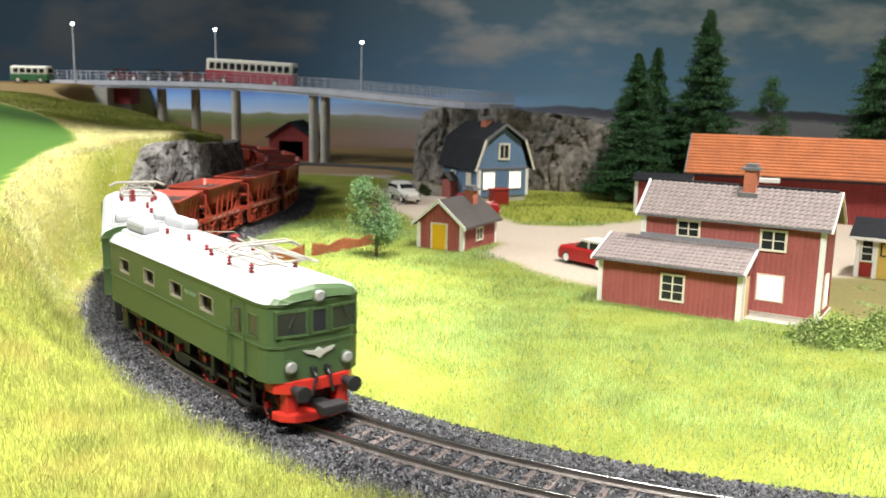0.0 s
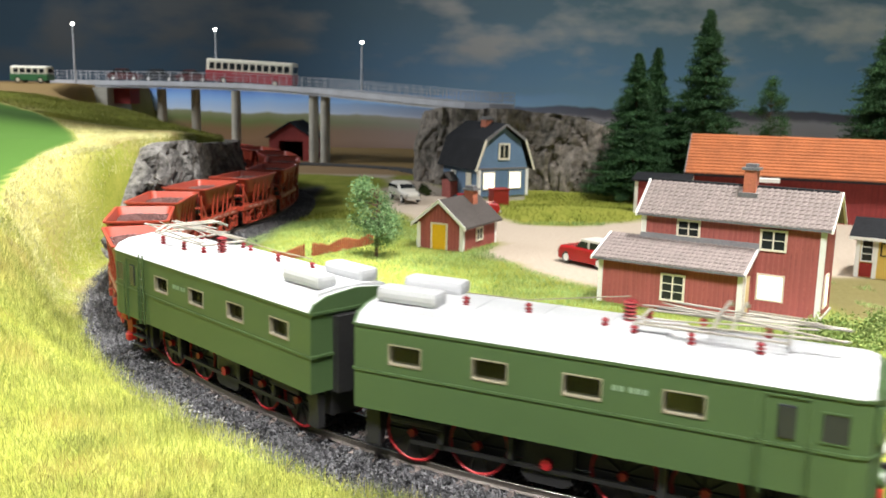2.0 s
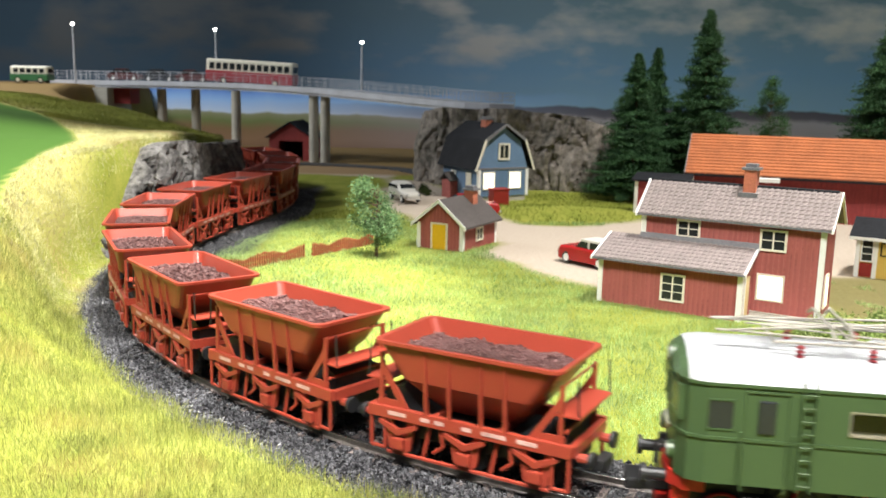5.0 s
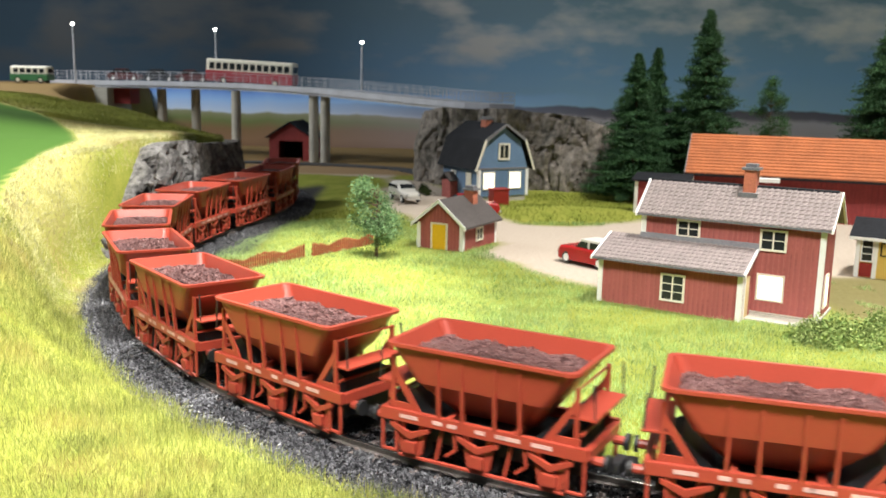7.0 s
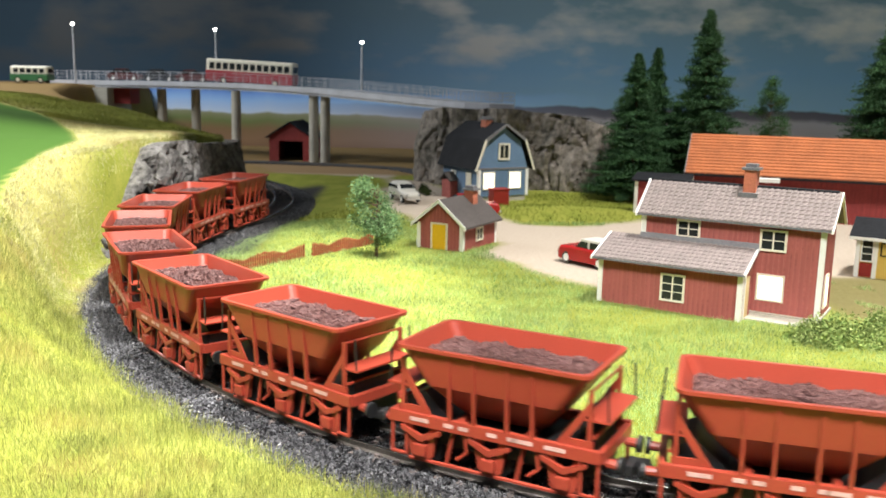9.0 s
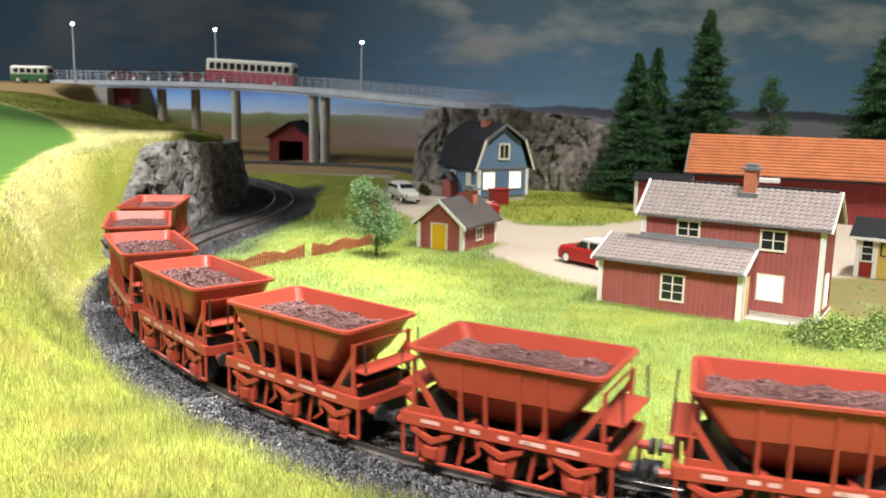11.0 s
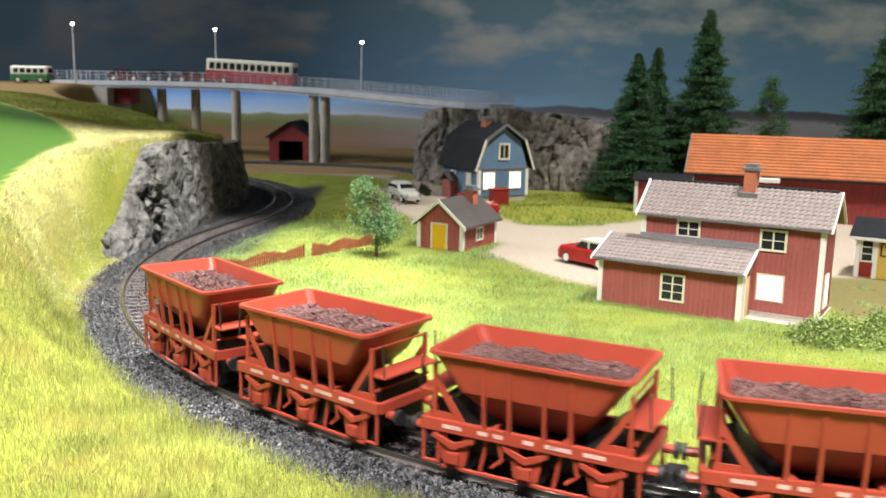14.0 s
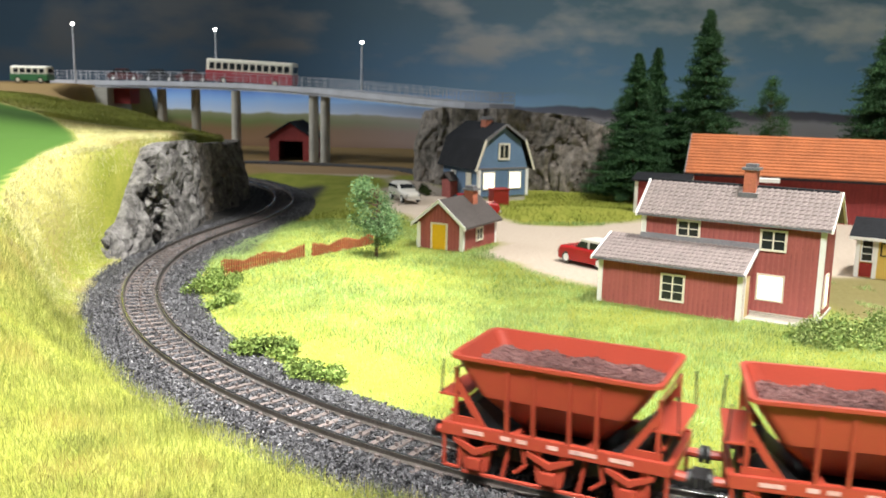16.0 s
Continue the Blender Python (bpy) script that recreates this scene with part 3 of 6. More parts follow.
    # axle guards, boxes, brake gear
    for sy in (-1, 1):
        for x in (-21, 0, 21):
            bm = bmesh.new()
            prism(bm, [(x - 5.0, 12.4), (x - 3.4, 3.4), (x - 1.4, 1.7), (x + 1.4, 1.7), (x + 3.4, 3.4), (x + 5.0, 12.4), (x + 2.8, 12.4), (x + 1.9, 7.4), (x - 1.9, 7.4), (x - 2.8, 12.4)], "y", sy * 11.2, sy * 12.6)
            quad_box(bm, x - 2.0, x + 2.0, sy * 13.0 - 1.2, sy * 13.0 + 1.2, 3.6, 7.0, 0.4)
            prism(bm, [(x - 6.2, 10.6), (x, 7.6), (x + 6.2, 10.6), (x + 6.2, 11.8), (x, 9.4), (x - 6.2, 11.8)], "y", sy * 12.2, sy * 13.6)
            part("axle_guard", bm, M_ORE_RED, w)
        bm = bmesh.new()
        rod(bm, (-25, sy * 12.2, 2.0), (25, sy * 12.2, 2.0), 0.6, 6)
        for x in (-10.5, 10.5):
            rod(bm, (x - 3, sy * 11.5, 2.4), (x - 1, sy * 11.5, 12.4), 0.6, 6)
            rod(bm, (x + 2.6, sy * 12.2, 12.4), (x + 3.6, sy * 12.2, 7.0), 0.6, 6)
            rod(bm, (x + 3.6, sy * 12.2, 7.0), (x + 0.4, sy * 12.2, 4.4), 0.5, 6)
        part("brake_rigging", bm, M_ORE_RED, w)
    for x in (-21, 0, 21):
        wheel = bmesh.new()
        for sy in (-1, 1):
            rod(wheel, (x, sy * 7.4, 5.6), (x, sy * 9.4, 5.6), 5.2, 20)
            rod(wheel, (x, sy * 7.0, 5.6), (x, sy * 7.5, 5.6), 5.8, 20)
        rod(wheel, (x, -8, 5.6), (x, 8, 5.6), 1.0, 8)
        part("wheelset", wheel, M_BLACK, w, "black steel wheelset")
    # end platforms, slanting posts and handrails
    for sx in (-1, 1):
        bm = bmesh.new()
        quad_box(bm, min(sx * 25, sx * 32.5), max(sx * 25, sx * 32.5), -12, 12, 22.6, 23.3, 0.2)
        part("end_step", bm, M_ORE_RED, w)
        bm = bmesh.new()
        rod(bm, (sx * 27.3, -12, 30.6), (sx * 27.3, 12, 30.6), 0.38, 6)
        rod(bm, (sx * 28.6, -11.8, 18.6), (sx * 28.6, 11.8, 18.6), 0.5, 6)
        part("end_rail", bm, M_ORE_RED, w)
        for sy in (-1, 1):
            bm = bmesh.new()
            prism(bm, [(sx * 27.8, 15.5), (sx * 26.8, 15.5), (sx * 26.8, 31.0), (sx * 27.8, 31.0)], "y", sy * 12.4, sy * 11.4)
            prism(bm, [(sx * 25.6, 26.0), (sx * 27.0, 28.2), (sx * 27.0, 25.0), (sx * 20.6, 15.5), (sx * 18.4, 15.5)], "y", sy * 12.2, sy * 11.5)
            quad_box(bm, min(sx * 21, sx * 28.4), max(sx * 21, sx * 28.4), sy * 11.85 - 0.35, sy * 11.85 + 0.35, 15.4, 17.4)
            part("end_post", bm, M_ORE_RED, w)
            bm = bmesh.new()
            for p, q in (((25.6, 12.4), (25.6, 3.2)), ((25.6, 3.2), (30.2, 3.2)), ((30.2, 3.2), (30.2, 12.4))):
                rod(bm, (sx * p[0], sy * 12.8, p[1]), (sx * q[0], sy * 12.8, q[1]), 0.55, 6)
            part("corner_step", bm, M_ORE_RED, w)
            bm = bmesh.new()
            rod(bm, (sx * 32.0, sy * 11.6, 22.6), (sx * 31.4, sy * 11.6, 32.5), 0.28, 6)
            part("handrail", bm, M_BLACK, w)
            bm = bmesh.new()
            rod(bm, (sx * 30.8, sy * 8.4, 11.2), (sx * 34.2, sy * 8.4, 11.2), 1.3, 10)
            buf = part("buffer", bm, M_ORE_RED, w)
            bm = bmesh.new()
            rod(bm, (sx * 34.2, sy * 8.4, 11.2), (sx * 35.4, sy * 8.4, 11.2), 2.3, 14)
            part("buffer_head", bm, M_BLACK, buf, "black buffer head")
        bm = bmesh.new()
        rod(bm, (sx * 24, 5, 15.5), (sx * 24, -5, 15.5), 3.0, 12)
        part("brake_cylinder", bm, M_BLACK, w, "black brake cylinder")
        bm = bmesh.new()
        quad_box(bm, min(sx * 28, sx * 36.4), max(sx * 28, sx * 36.4), -1.8, 1.8, 5.6, 8.0, 0.4)
        quad_box(bm, min(sx * 33.5, sx * 36.6), max(sx * 33.5, sx * 36.6), -3.6, 3.6, 6.4, 9.6, 0.5)
        part("coupling", bm, M_BLACK, w, "black hook coupling")
    return w


M_ORE_BASE = mat("ore_base", (0.14, 0.06, 0.05), 0.8, vary=0.25, grain=1200, bump=0.8)
M_WHITE_FAINT = mat("faded_white_lettering", (0.58, 0.36, 0.32), 0.6, vary=0.3, grain=2500)


def loco_unit(nose):
    """One half of the double engine; its cab looks along +x. nose: whether the front carries the ploughs and lamps."""
    u = thing("electric_locomotive", 0, 0, 0, 0, "green two-part electric locomotive with silver roof and red underframe", "locomotive", "ore train")
    HB, Z0, Z1, X0, X1 = 17.0, 15.7, 40.3, -66.0, 68.0
    XC, W0, W1, WW, BAYS = 41.0, 29.6, 35.4, 10.2, (-50, -25, 0, 25)
    # body with a rounded cab end
    out = [(X0, -HB), (X1 - 7, -HB), (X1 - 3.0, -HB + 1.2), (X1 - 0.6, -HB + 5), (X1, 0), (X1 - 0.6, HB - 5), (X1 - 3.0, HB - 1.2), (X1 - 7, HB), (X0, HB)]
    bm = bmesh.new()
    # solid cab, hollow engine room behind it with window openings through both walls
    prism(bm, [(XC, -HB)] + out[1:-1] + [(XC, HB)], "z", Z0, Z1)
    body = part("body", bm, M_GREEN, u)
    edges = [X0] + [x + s * WW / 2 for x in BAYS for s in (-1, 1)] + [XC - 0.01]
    for sy in (-1, 1):
        bm = bmesh.new()
        grid = [[bm.verts.new((x, sy * HB, z)) for z in (Z0, W0, W1, Z1)] for x in edges]
        for a in range(len(edges) - 1):
            for c in range(3):
                if not (a % 2 and c == 1):
                    bm.faces.new((grid[a][c], grid[a + 1][c], grid[a + 1][c + 1], grid[a][c + 1]))
        inner = bmesh.ops.extrude_face_region(bm, geom=list(bm.faces))["geom"]
        bmesh.ops.translate(bm, vec=(0, -sy * 1.2, 0), verts=[v for v in inner if isinstance(v, bmesh.types.BMVert)])
        bmesh.ops.recalc_face_normals(bm, faces=bm.faces)
        part("side_wall", bm, M_GREEN, u)
    bm = bmesh.new()
    quad_box(bm, X0, X0 + 1.2, -HB + 1.2, HB - 1.2, Z0, Z1)
    part("rear_wall", bm, M_GREEN, u)
    # black block added inside, standing in for the unlit interior
    bm = bmesh.new()
    quad_box(bm, X0 + 2, XC - 1, -HB + 3.3, HB - 3.3, 27.4, Z1 - 1.2)
    part("dark_backing", bm, M_BLACK, u, "black block added behind the windows to darken the inside")
    # roof
    bm = bmesh.new()
    prof = [(-HB - 0.3, Z1 - 0.2), (-HB + 1.5, Z1 + 2.2), (-HB + 6, Z1 + 4.0), (0, Z1 + 5.2), (HB - 6, Z1 + 4.0), (HB - 1.5, Z1 + 2.2), (HB + 0.3, Z1 - 0.2)]
    sections = [[bm.verts.new((x, y * k, Z1 + (z - Z1) * h)) for y, z in prof] for x, k, h in ((X0 + 0.3, 1, 1), (X1 - 7, 1, 1), (X1 - 4.6, 0.97, 0.96), (X1 - 2.6, 0.90, 0.86))]
    for p, q in zip(sections, sections[1:]):
        for i in range(len(p)):
            bm.faces.new((p[i], p[(i + 1) % len(p)], q[(i + 1) % len(p)], q[i]))
    bm.faces.new(sections[0])
    bm.faces.new(sections[-1])
    bmesh.ops.recalc_face_normals(bm, faces=bm.faces)
    roof = part("roof", bm, M_ROOF_SILVER, u, "silver-grey roof")
    bm = bmesh.new()
    hp = [(-13.4, Z1 + 2.4), (-12.4, Z1 + 4.7), (-6, Z1 + 5.6), (6, Z1 + 5.6), (12.4, Z1 + 4.7), (13.4, Z1 + 2.4)]
    hatch = [[bm.verts.new((x, y * k, z)) for y, z in hp] for x, k in ((X0 + 2, 1.0), (18, 1.0))]
    hatch.append([bm.verts.new((22, y * 0.9, min(z, Z1 + 3.0))) for y, z in hp])
    for p, q in zip(hatch, hatch[1:]):
        for i in range(len(p) - 1):
            bm.faces.new((p[i], p[i + 1], q[i + 1], q[i]))
    bm.faces.new(hatch[0])
    bmesh.ops.recalc_face_normals(bm, faces=bm.faces)
    part("roof_hatch", bm, M_ROOF_SILVER, roof, "raised silver roof hatch")
    for x in (-34, -16, 2):
        bm = bmesh.new()
        prism(bm, [(y * 1.01, z + 0.16) for y, z in hp], "x", x - 0.25, x + 0.25)
        part("roof_seam", bm, M_ROOF_SILVER, roof)
    bm = bmesh.new()
    nose_v = [[bm.verts.new((X1 - 2.7, y * 0.905, Z1 + (z - Z1) * 0.85)) for y, z in prof], [bm.verts.new((X1 - 0.9, y * 0.80, Z1 + (z - Z1) * 0.62)) for y, z in prof], [bm.verts.new((X1 + 0.5, y * 0.64, Z1 + (z - Z1) * 0.12)) for y, z in prof]]
    for p, q in zip(nose_v, nose_v[1:]):
        for i in range(len(p) - 1):
            bm.faces.new((p[i], p[i + 1], q[i + 1], q[i]))
    bmesh.ops.recalc_face_normals(bm, faces=bm.faces)
    part("cab_brow", bm, M_GREEN, u, "green rounded brow over the cab windows")
    bm = bmesh.new()
    prism(bm, [(y * 1.005, z + 0.12) for y, z in prof], "x", X0 - 0.35, X0 + 0.6)
    part("end_wall", bm, M_GREEN, u)
    for z in (26.5, Z1 - 0.9):
        bm = bmesh.new()
        quad_box(bm, X0 - 0.7, X0 + 0.2, -HB, HB, z, z + 0.8)
        part("end_moulding", bm, M_GREEN, u)
    # waist moulding and roof gutter
    for z, h in ((26.5, 0.7), (Z1 - 0.9, 0.8)):
        bm = bmesh.new()
        k = 1 + 0.35 / HB
        prism(bm, [(x + (0.35 if x > 0 else 0), y * k) for x, y in out], "z", z, z + h)
        part("moulding", bm, M_GREEN, body)
    # side windows, cab windows, doors
    for sy in (-1, 1):
        for x in BAYS:
            frame_and_pane(u, x, sy, HB, W0, W1, WW, M_WINFRAME, M_PANE)
        frame_and_pane(u, 58, sy, HB, 28.9, 36.2, 6.2, M_GREEN, M_GLASS)
        bm = bmesh.new()
        for xx in (43.0, 52.5):
            quad_box(bm, xx - 0.2, xx + 0.2, sy * HB - 0.35, sy * HB + 0.35, 14.5, 38.6)
        quad_box(bm, 43, 52.5, sy * HB - 0.35, sy * HB + 0.35, 38.2, 38.6)
        door = part("cab_door", bm, M_GREEN, u)
        bm = bmesh.new()
        quad_box(bm, 45.8, 49.8, sy * HB - 0.45, sy * HB + 0.45, 28.5, 36.5, 0.4)
        part("door_pane", bm, M_GLASS, door, "dark glass")
        for xx in (42, 53.4):
            bm = bmesh.new()
            rod(bm, (xx, sy * (HB + 0.9), 17), (xx, sy * (HB + 0.9), 29), 0.3, 6)
            part("grab_rail", bm, M_GREEN, u)
        bm = bmesh.new()
        for k in range(5):
            quad_box(bm, 7.5 + k * 1.7 + (0.8 if k > 1 else 0), 8.7 + k * 1.7 + (0.8 if k > 1 else 0), sy * HB - 0.12, sy * HB + 0.12, 33.0, 34.4)
        part("number_bar", bm, M_NUMBER, u, "illegible white lettering")
        # cab steps
        bm = bmesh.new()
        for z in (4.5, 8.0, 11.5):
            quad_box(bm, 43.5, 51.5, min(sy * 12.5, sy * 16), max(sy * 12.5, sy * 16), z, z + 0.6)
        for xx in (43.5, 51.5):
            quad_box(bm, xx - 0.3, xx + 0.3, min(sy * 13.5, sy * 14.5), max(sy * 13.5, sy * 14.5), 4.5, 13.5)
        part("cab_steps", bm, M_BLACK, u, "black cab steps")
    # front windows
    for y, wd in ((-9.2, 4.7), (0, 2.5), (9.2, 4.7)):
        bm = bmesh.new()
        xo = X1 - 0.15 - (0.55 if abs(y) > 1 else 0)
        m = pose(xo, y, 33.9, 0, 0, math.copysign(8, y) if y else 0)
        vs = quad_box(bm, -0.9, 0.5, -wd, wd, -3.6, 3.6, 0.5)
        bmesh.ops.transform(bm, matrix=m, verts=bm.verts)
        win = part("front_window", bm, M_GLASS, u, "dark cab window")
        bm = bmesh.new()
        for a, b, c, d in ((-wd - 0.5, wd + 0.5, 3.4, 4.2), (-wd - 0.5, wd + 0.5, -4.2, -3.4), (-wd - 0.6, -wd + 0.1, -3.6, 3.6), (wd - 0.1, wd + 0.6, -3.6, 3.6)):
            quad_box(bm, -0.6, 0.75, a, b, c, d)
        bmesh.ops.transform(bm, matrix=m, verts=bm.verts)
        part("window_frame", bm, M_GREEN, win)
    # headlamps
    for y, z in ((-10, 20.5), (10, 20.5), (0, 41.5)):
        bm = bmesh.new()
        rod(bm, (X1 - 3, y, z), (X1 + 0.7, y, z), 2.2, 18, 2.3)
        hl = part("headlamp", bm, M_GREEN, u, smooth=False)
        bm = bmesh.new()
        rod(bm, (X1 + 0.7, y, z), (X1 + 1.2, y, z), 2.0, 18, 1.4)
        part("lens", bm, M_LENS, hl, "clear lamp lens")
    bm = bmesh.new()
    prism(bm, [(-5.5, 25.0), (-4.5, 24.0), (-1.5, 23.0), (0, 21.8), (1.5, 23.0), (4.5, 24.0), (5.5, 25.0), (1.5, 24.4), (0, 25.4), (-1.5, 24.4)], "x", X1 - 0.2, X1 + 0.5)
    part("winged_emblem", bm, M_SILVER, u, "silver winged emblem")
    for y in (-2.4, 2.4):
        bm = bmesh.new()
        rod(bm, (X1 + 1.0, y, 18.6), (X1 + 2.4, y, 17.0), 0.5, 6)
        rod(bm, (X1 + 2.4, y, 17.0), (X1 + 2.2, y * 1.6, 11.0), 0.5, 6)
        quad_box(bm, X1 - 0.2, X1 + 1.8, y - 0.8, y + 0.8, 17.8, 19.6, 0.2)
        part("brake_hose", bm, M_BLACK, u, "black brake hose")
    for y in (-9.2, 9.2):
        bm = bmesh.new()
        rod(bm, (X1 + 0.5, y * 0.85, 38.2), (X1 + 0.7, y * 1.15, 33.2), 0.16, 5)
        part("wiper", bm, M_BLACK, u, "black wiper")
    bm = bmesh.new()
    for k in range(3):
        quad_box(bm, X0 - 0.9 - k * 0.9, X0 - 0.2 - k * 0.9, -9.0 + 0.4 * (k % 2), 9.0 - 0.4 * (k % 2), 15, 38.5 - 0.4 * (k % 2))
    part("gangway_bellows", bm, M_BLACK, u, "black gangway bellows")
    # ladder beside the cab door
    for sy in (() if nose else (-1, 1)):
        bm = bmesh.new()
        for xx in (37.6, 40.4):
            rod(bm, (xx, sy * (HB + 0.8), 15.5), (xx, sy * (HB + 0.8), 41.5), 0.3, 6)
        for k in range(8):
            rod(bm, (37.6, sy * (HB + 0.8), 17 + k * 3.1), (40.4, sy * (HB + 0.8), 17 + k * 3.1), 0.25, 5)
        part("ladder", bm, M_GREEN, u, "green roof ladder")
    # red buffer beam and plough
    bm = bmesh.new()
    prism(bm, [(X1 - 8, -14.6), (X1 - 3, -14.2), (X1 + 0.6, -10.5), (X1 + 1.2, 0), (X1 + 0.6, 10.5), (X1 - 3, 14.2), (X1 - 8, 14.6)], "z", 12.0, 15.8, 0.3)
    beam = part("buffer_beam", bm, M_RED_BRIGHT, u, "bright red buffer beam")
    bm = bmesh.new()
    prism(bm, [(X1 + 2.5, -4.0), (X1 + 1.2, -9.4), (X1 - 2.5, -12.8), (X1 - 6, -13.4), (X1 - 6, 13.4), (X1 - 2.5, 12.8), (X1 + 1.2, 9.4), (X1 + 2.5, 4.0)], "z", 2.8, 5.6, 0.5)
    for y in (-9, 9):
        quad_box(bm, X1 - 5, X1 - 0.6, y - 2.0, y + 2.0, 5.4, 12.4, 0.3)
    part("plough", bm, M_RED_BRIGHT, u, "bright red snow plough")
    for y in (-9, 9):
        bm = bmesh.new()
        rod(bm, (X1 + 0.5, y, 13.4), (X1 + 5.4, y, 13.4), 1.5, 12)
        bf = part("buffer", bm, M_BLACK, u, "black buffer")
        bm = bmesh.new()
        rod(bm, (X1 + 5.4, y, 13.4), (X1 + 6.6, y, 13.4), 2.5, 18)
        part("buffer_head", bm, M_BLACK, bf)
    bm = bmesh.new()
    quad_box(bm, X1 - 2, X1 + 9, -2.2, 2.2, 6.2, 8.6, 0.4)
    quad_box(bm, X1 + 5, X1 + 10, -4.4, 4.4, 6.6, 9.6, 0.6)
    part("coupling", bm, M_BLACK, u, "black hook coupling")
    # running gear
    bm = bmesh.new()
    quad_box(bm, X0 + 2, X1 - 5, -8.0, 8.0, 6.5, 17.0, 0.4)
    quad_box(bm, X0 + 2, X1 - 6, -13.0, 13.0, 15.6, 17.2, 0.3)
    part("underframe", bm, M_BLACK, u, "black underframe")
    for sy in (-1, 1):
        for x, w, z0 in ((-62, 2.4, 3.5), (-40.5, 1.0, 7.5), (-20.0, 1.0, 7.5), (20.3, 1.2, 5.6), (43.0, 2.2, 4.4)):
            bm = bmesh.new()
            quad_box(bm, x - w, x + w, min(sy * 10.4, sy * 13.4), max(sy * 10.4, sy * 13.4), z0, 14.6, 0.6)
            part("equipment_box", bm, M_BLACK, u, "black underfloor box")
        bm = bmesh.new()
        rod(bm, (-56, sy * 12.6, 13.0), (-40, sy * 12.6, 13.0), 1.6, 12)
        part("air_tank", bm, M_BLACK, u, "black air tank")
    for sy in (-1, 1):
        for x, r, hub in ((-50.5, 8.6, 1), (-30.5, 8.6, 1), (10, 8.6, 1), (30.5, 8.6, 1), (55, 5.0, 1)):
            ring = bmesh.new()
            for k in range(24):
                a, b = 2 * math.pi * k / 24, 2 * math.pi * (k + 1) / 24
                rod(ring, (x + r * math.cos(a), sy * 9.6, r - 0.0 + r * math.sin(a)), (x + r * math.cos(b), sy * 9.6, r + r * math.sin(b)), 0.42, 5)
            wh = part("wheel_rim", ring, M_WHEEL_RED, u, "red wheel rim")
            bm = bmesh.new()
            rod(bm, (x, sy * 8.2, r), (x, sy * 9.4, r), r - 0.2, 24)
            for k in range(10):
                a = 2 * math.pi * k / 10
                rod(bm, (x, sy * 9.8, r), (x + (r - 0.6) * math.cos(a), sy * 9.6, r + (r - 0.6) * math.sin(a)), 0.42, 5)
            part("spokes", bm, M_BLACK, wh, "black spokes")
            bm = bmesh.new()
            rod(bm, (x, sy * 9.4, r), (x, sy * (11.5 if hub else 13.6), r), 1.2, 12)
            part("hub", bm, M_WHEEL_RED, wh, "red wheel hub")
        bm = bmesh.new()
        quad_box(bm, -50.5, 30.5, sy * 11.9 - 0.4, sy * 11.9 + 0.4, 5.9, 7.1)
        part("coupling_rod", bm, M_BLACK, u, "black coupling rod")
        bm = bmesh.new()
        prism(bm, [(-17, 3.6), (-15, 2.0), (-5, 2.0), (-3, 3.6), (-3, 14.6), (-17, 14.6)], "y", min(sy * 9.5, sy * 11.4), max(sy * 9.5, sy * 11.4))
        shaft = part("jackshaft_frame", bm, M_BLACK, u, "black jackshaft casing")
        bm = bmesh.new()
        rod(bm, (-10, sy * 11.3, 8.2), (-10, sy * 13.0, 8.2), 1.5, 12)
        part("jackshaft_hub", bm, M_WHEEL_RED, shaft, "red jackshaft hub")
    # roof gear
    for x, y in ((-53, -8), (-53, 8), (-46, 8.4)):
        bm = bmesh.new()
        quad_box(bm, x - 9.5, x + 9.5, y - 3.6, y + 3.6, Z1 + 5.0, Z1 + 9.4, 1.6)
        tank = part("roof_tank", bm, M_ROOF_SILVER, u, "silver roof tank")
        bm = bmesh.new()
        for xx in (x - 6, x + 6):
            quad_box(bm, xx - 0.7, xx + 0.7, y - 3, y + 3, Z1 + 3.0, Z1 + 5.4)
        part("tank_foot", bm, M_ROOF_SILVER, tank)
        if y == 8:
            break
    for x, y, h in ((-38, -4, 4), (-20, -3, 4), (6, 3, 7), (10, -8, 4), (10, 8, 4), (24, -8, 4), (24, 8, 4), (40, -8, 4), (40, 8, 4), (2, -6, 4)):
        bm = bmesh.new()
        z = Z1 + 5.2 - abs(y) * 0.16
        wide = 1.9 if h > 5 else 1.0
        prof = [(0.5, z - 0.8)]
        for k in range(int(h)):
            prof += [(wide, z - 0.3 + k), (wide * 0.9, z + 0.05 + k), (wide * 0.45, z + 0.25 + k), (wide * 0.45, z + 0.5 + k)]
        lathe(bm, prof, x, y)
        part("insulator", bm, M_RED_INS, u, "dark red insulator")
    bm = bmesh.new()
    rod(bm, (-38, -4, Z1 + 9), (-20, -3, Z1 + 9), 0.16, 6)
    rod(bm, (-20, -3, Z1 + 9), (6, 3, Z1 + 12), 0.16, 6)
    part("roof_cable", bm, M_WINFRAME, u)
    # folded pantograph: base frame, lower and upper arms, bow
    zp = Z1 + 7.8
    bm = bmesh.new()
    for x in (10, 28, 46):
        rod(bm, (x, -8.4, zp), (x, 8.4, zp), 0.4, 6)
    for y in (-8, 8):
        rod(bm, (10, y, zp), (46, y, zp), 0.32, 6)
    panto = part("pantograph", bm, M_WIRE, u, "folded pantograph of pale wire")
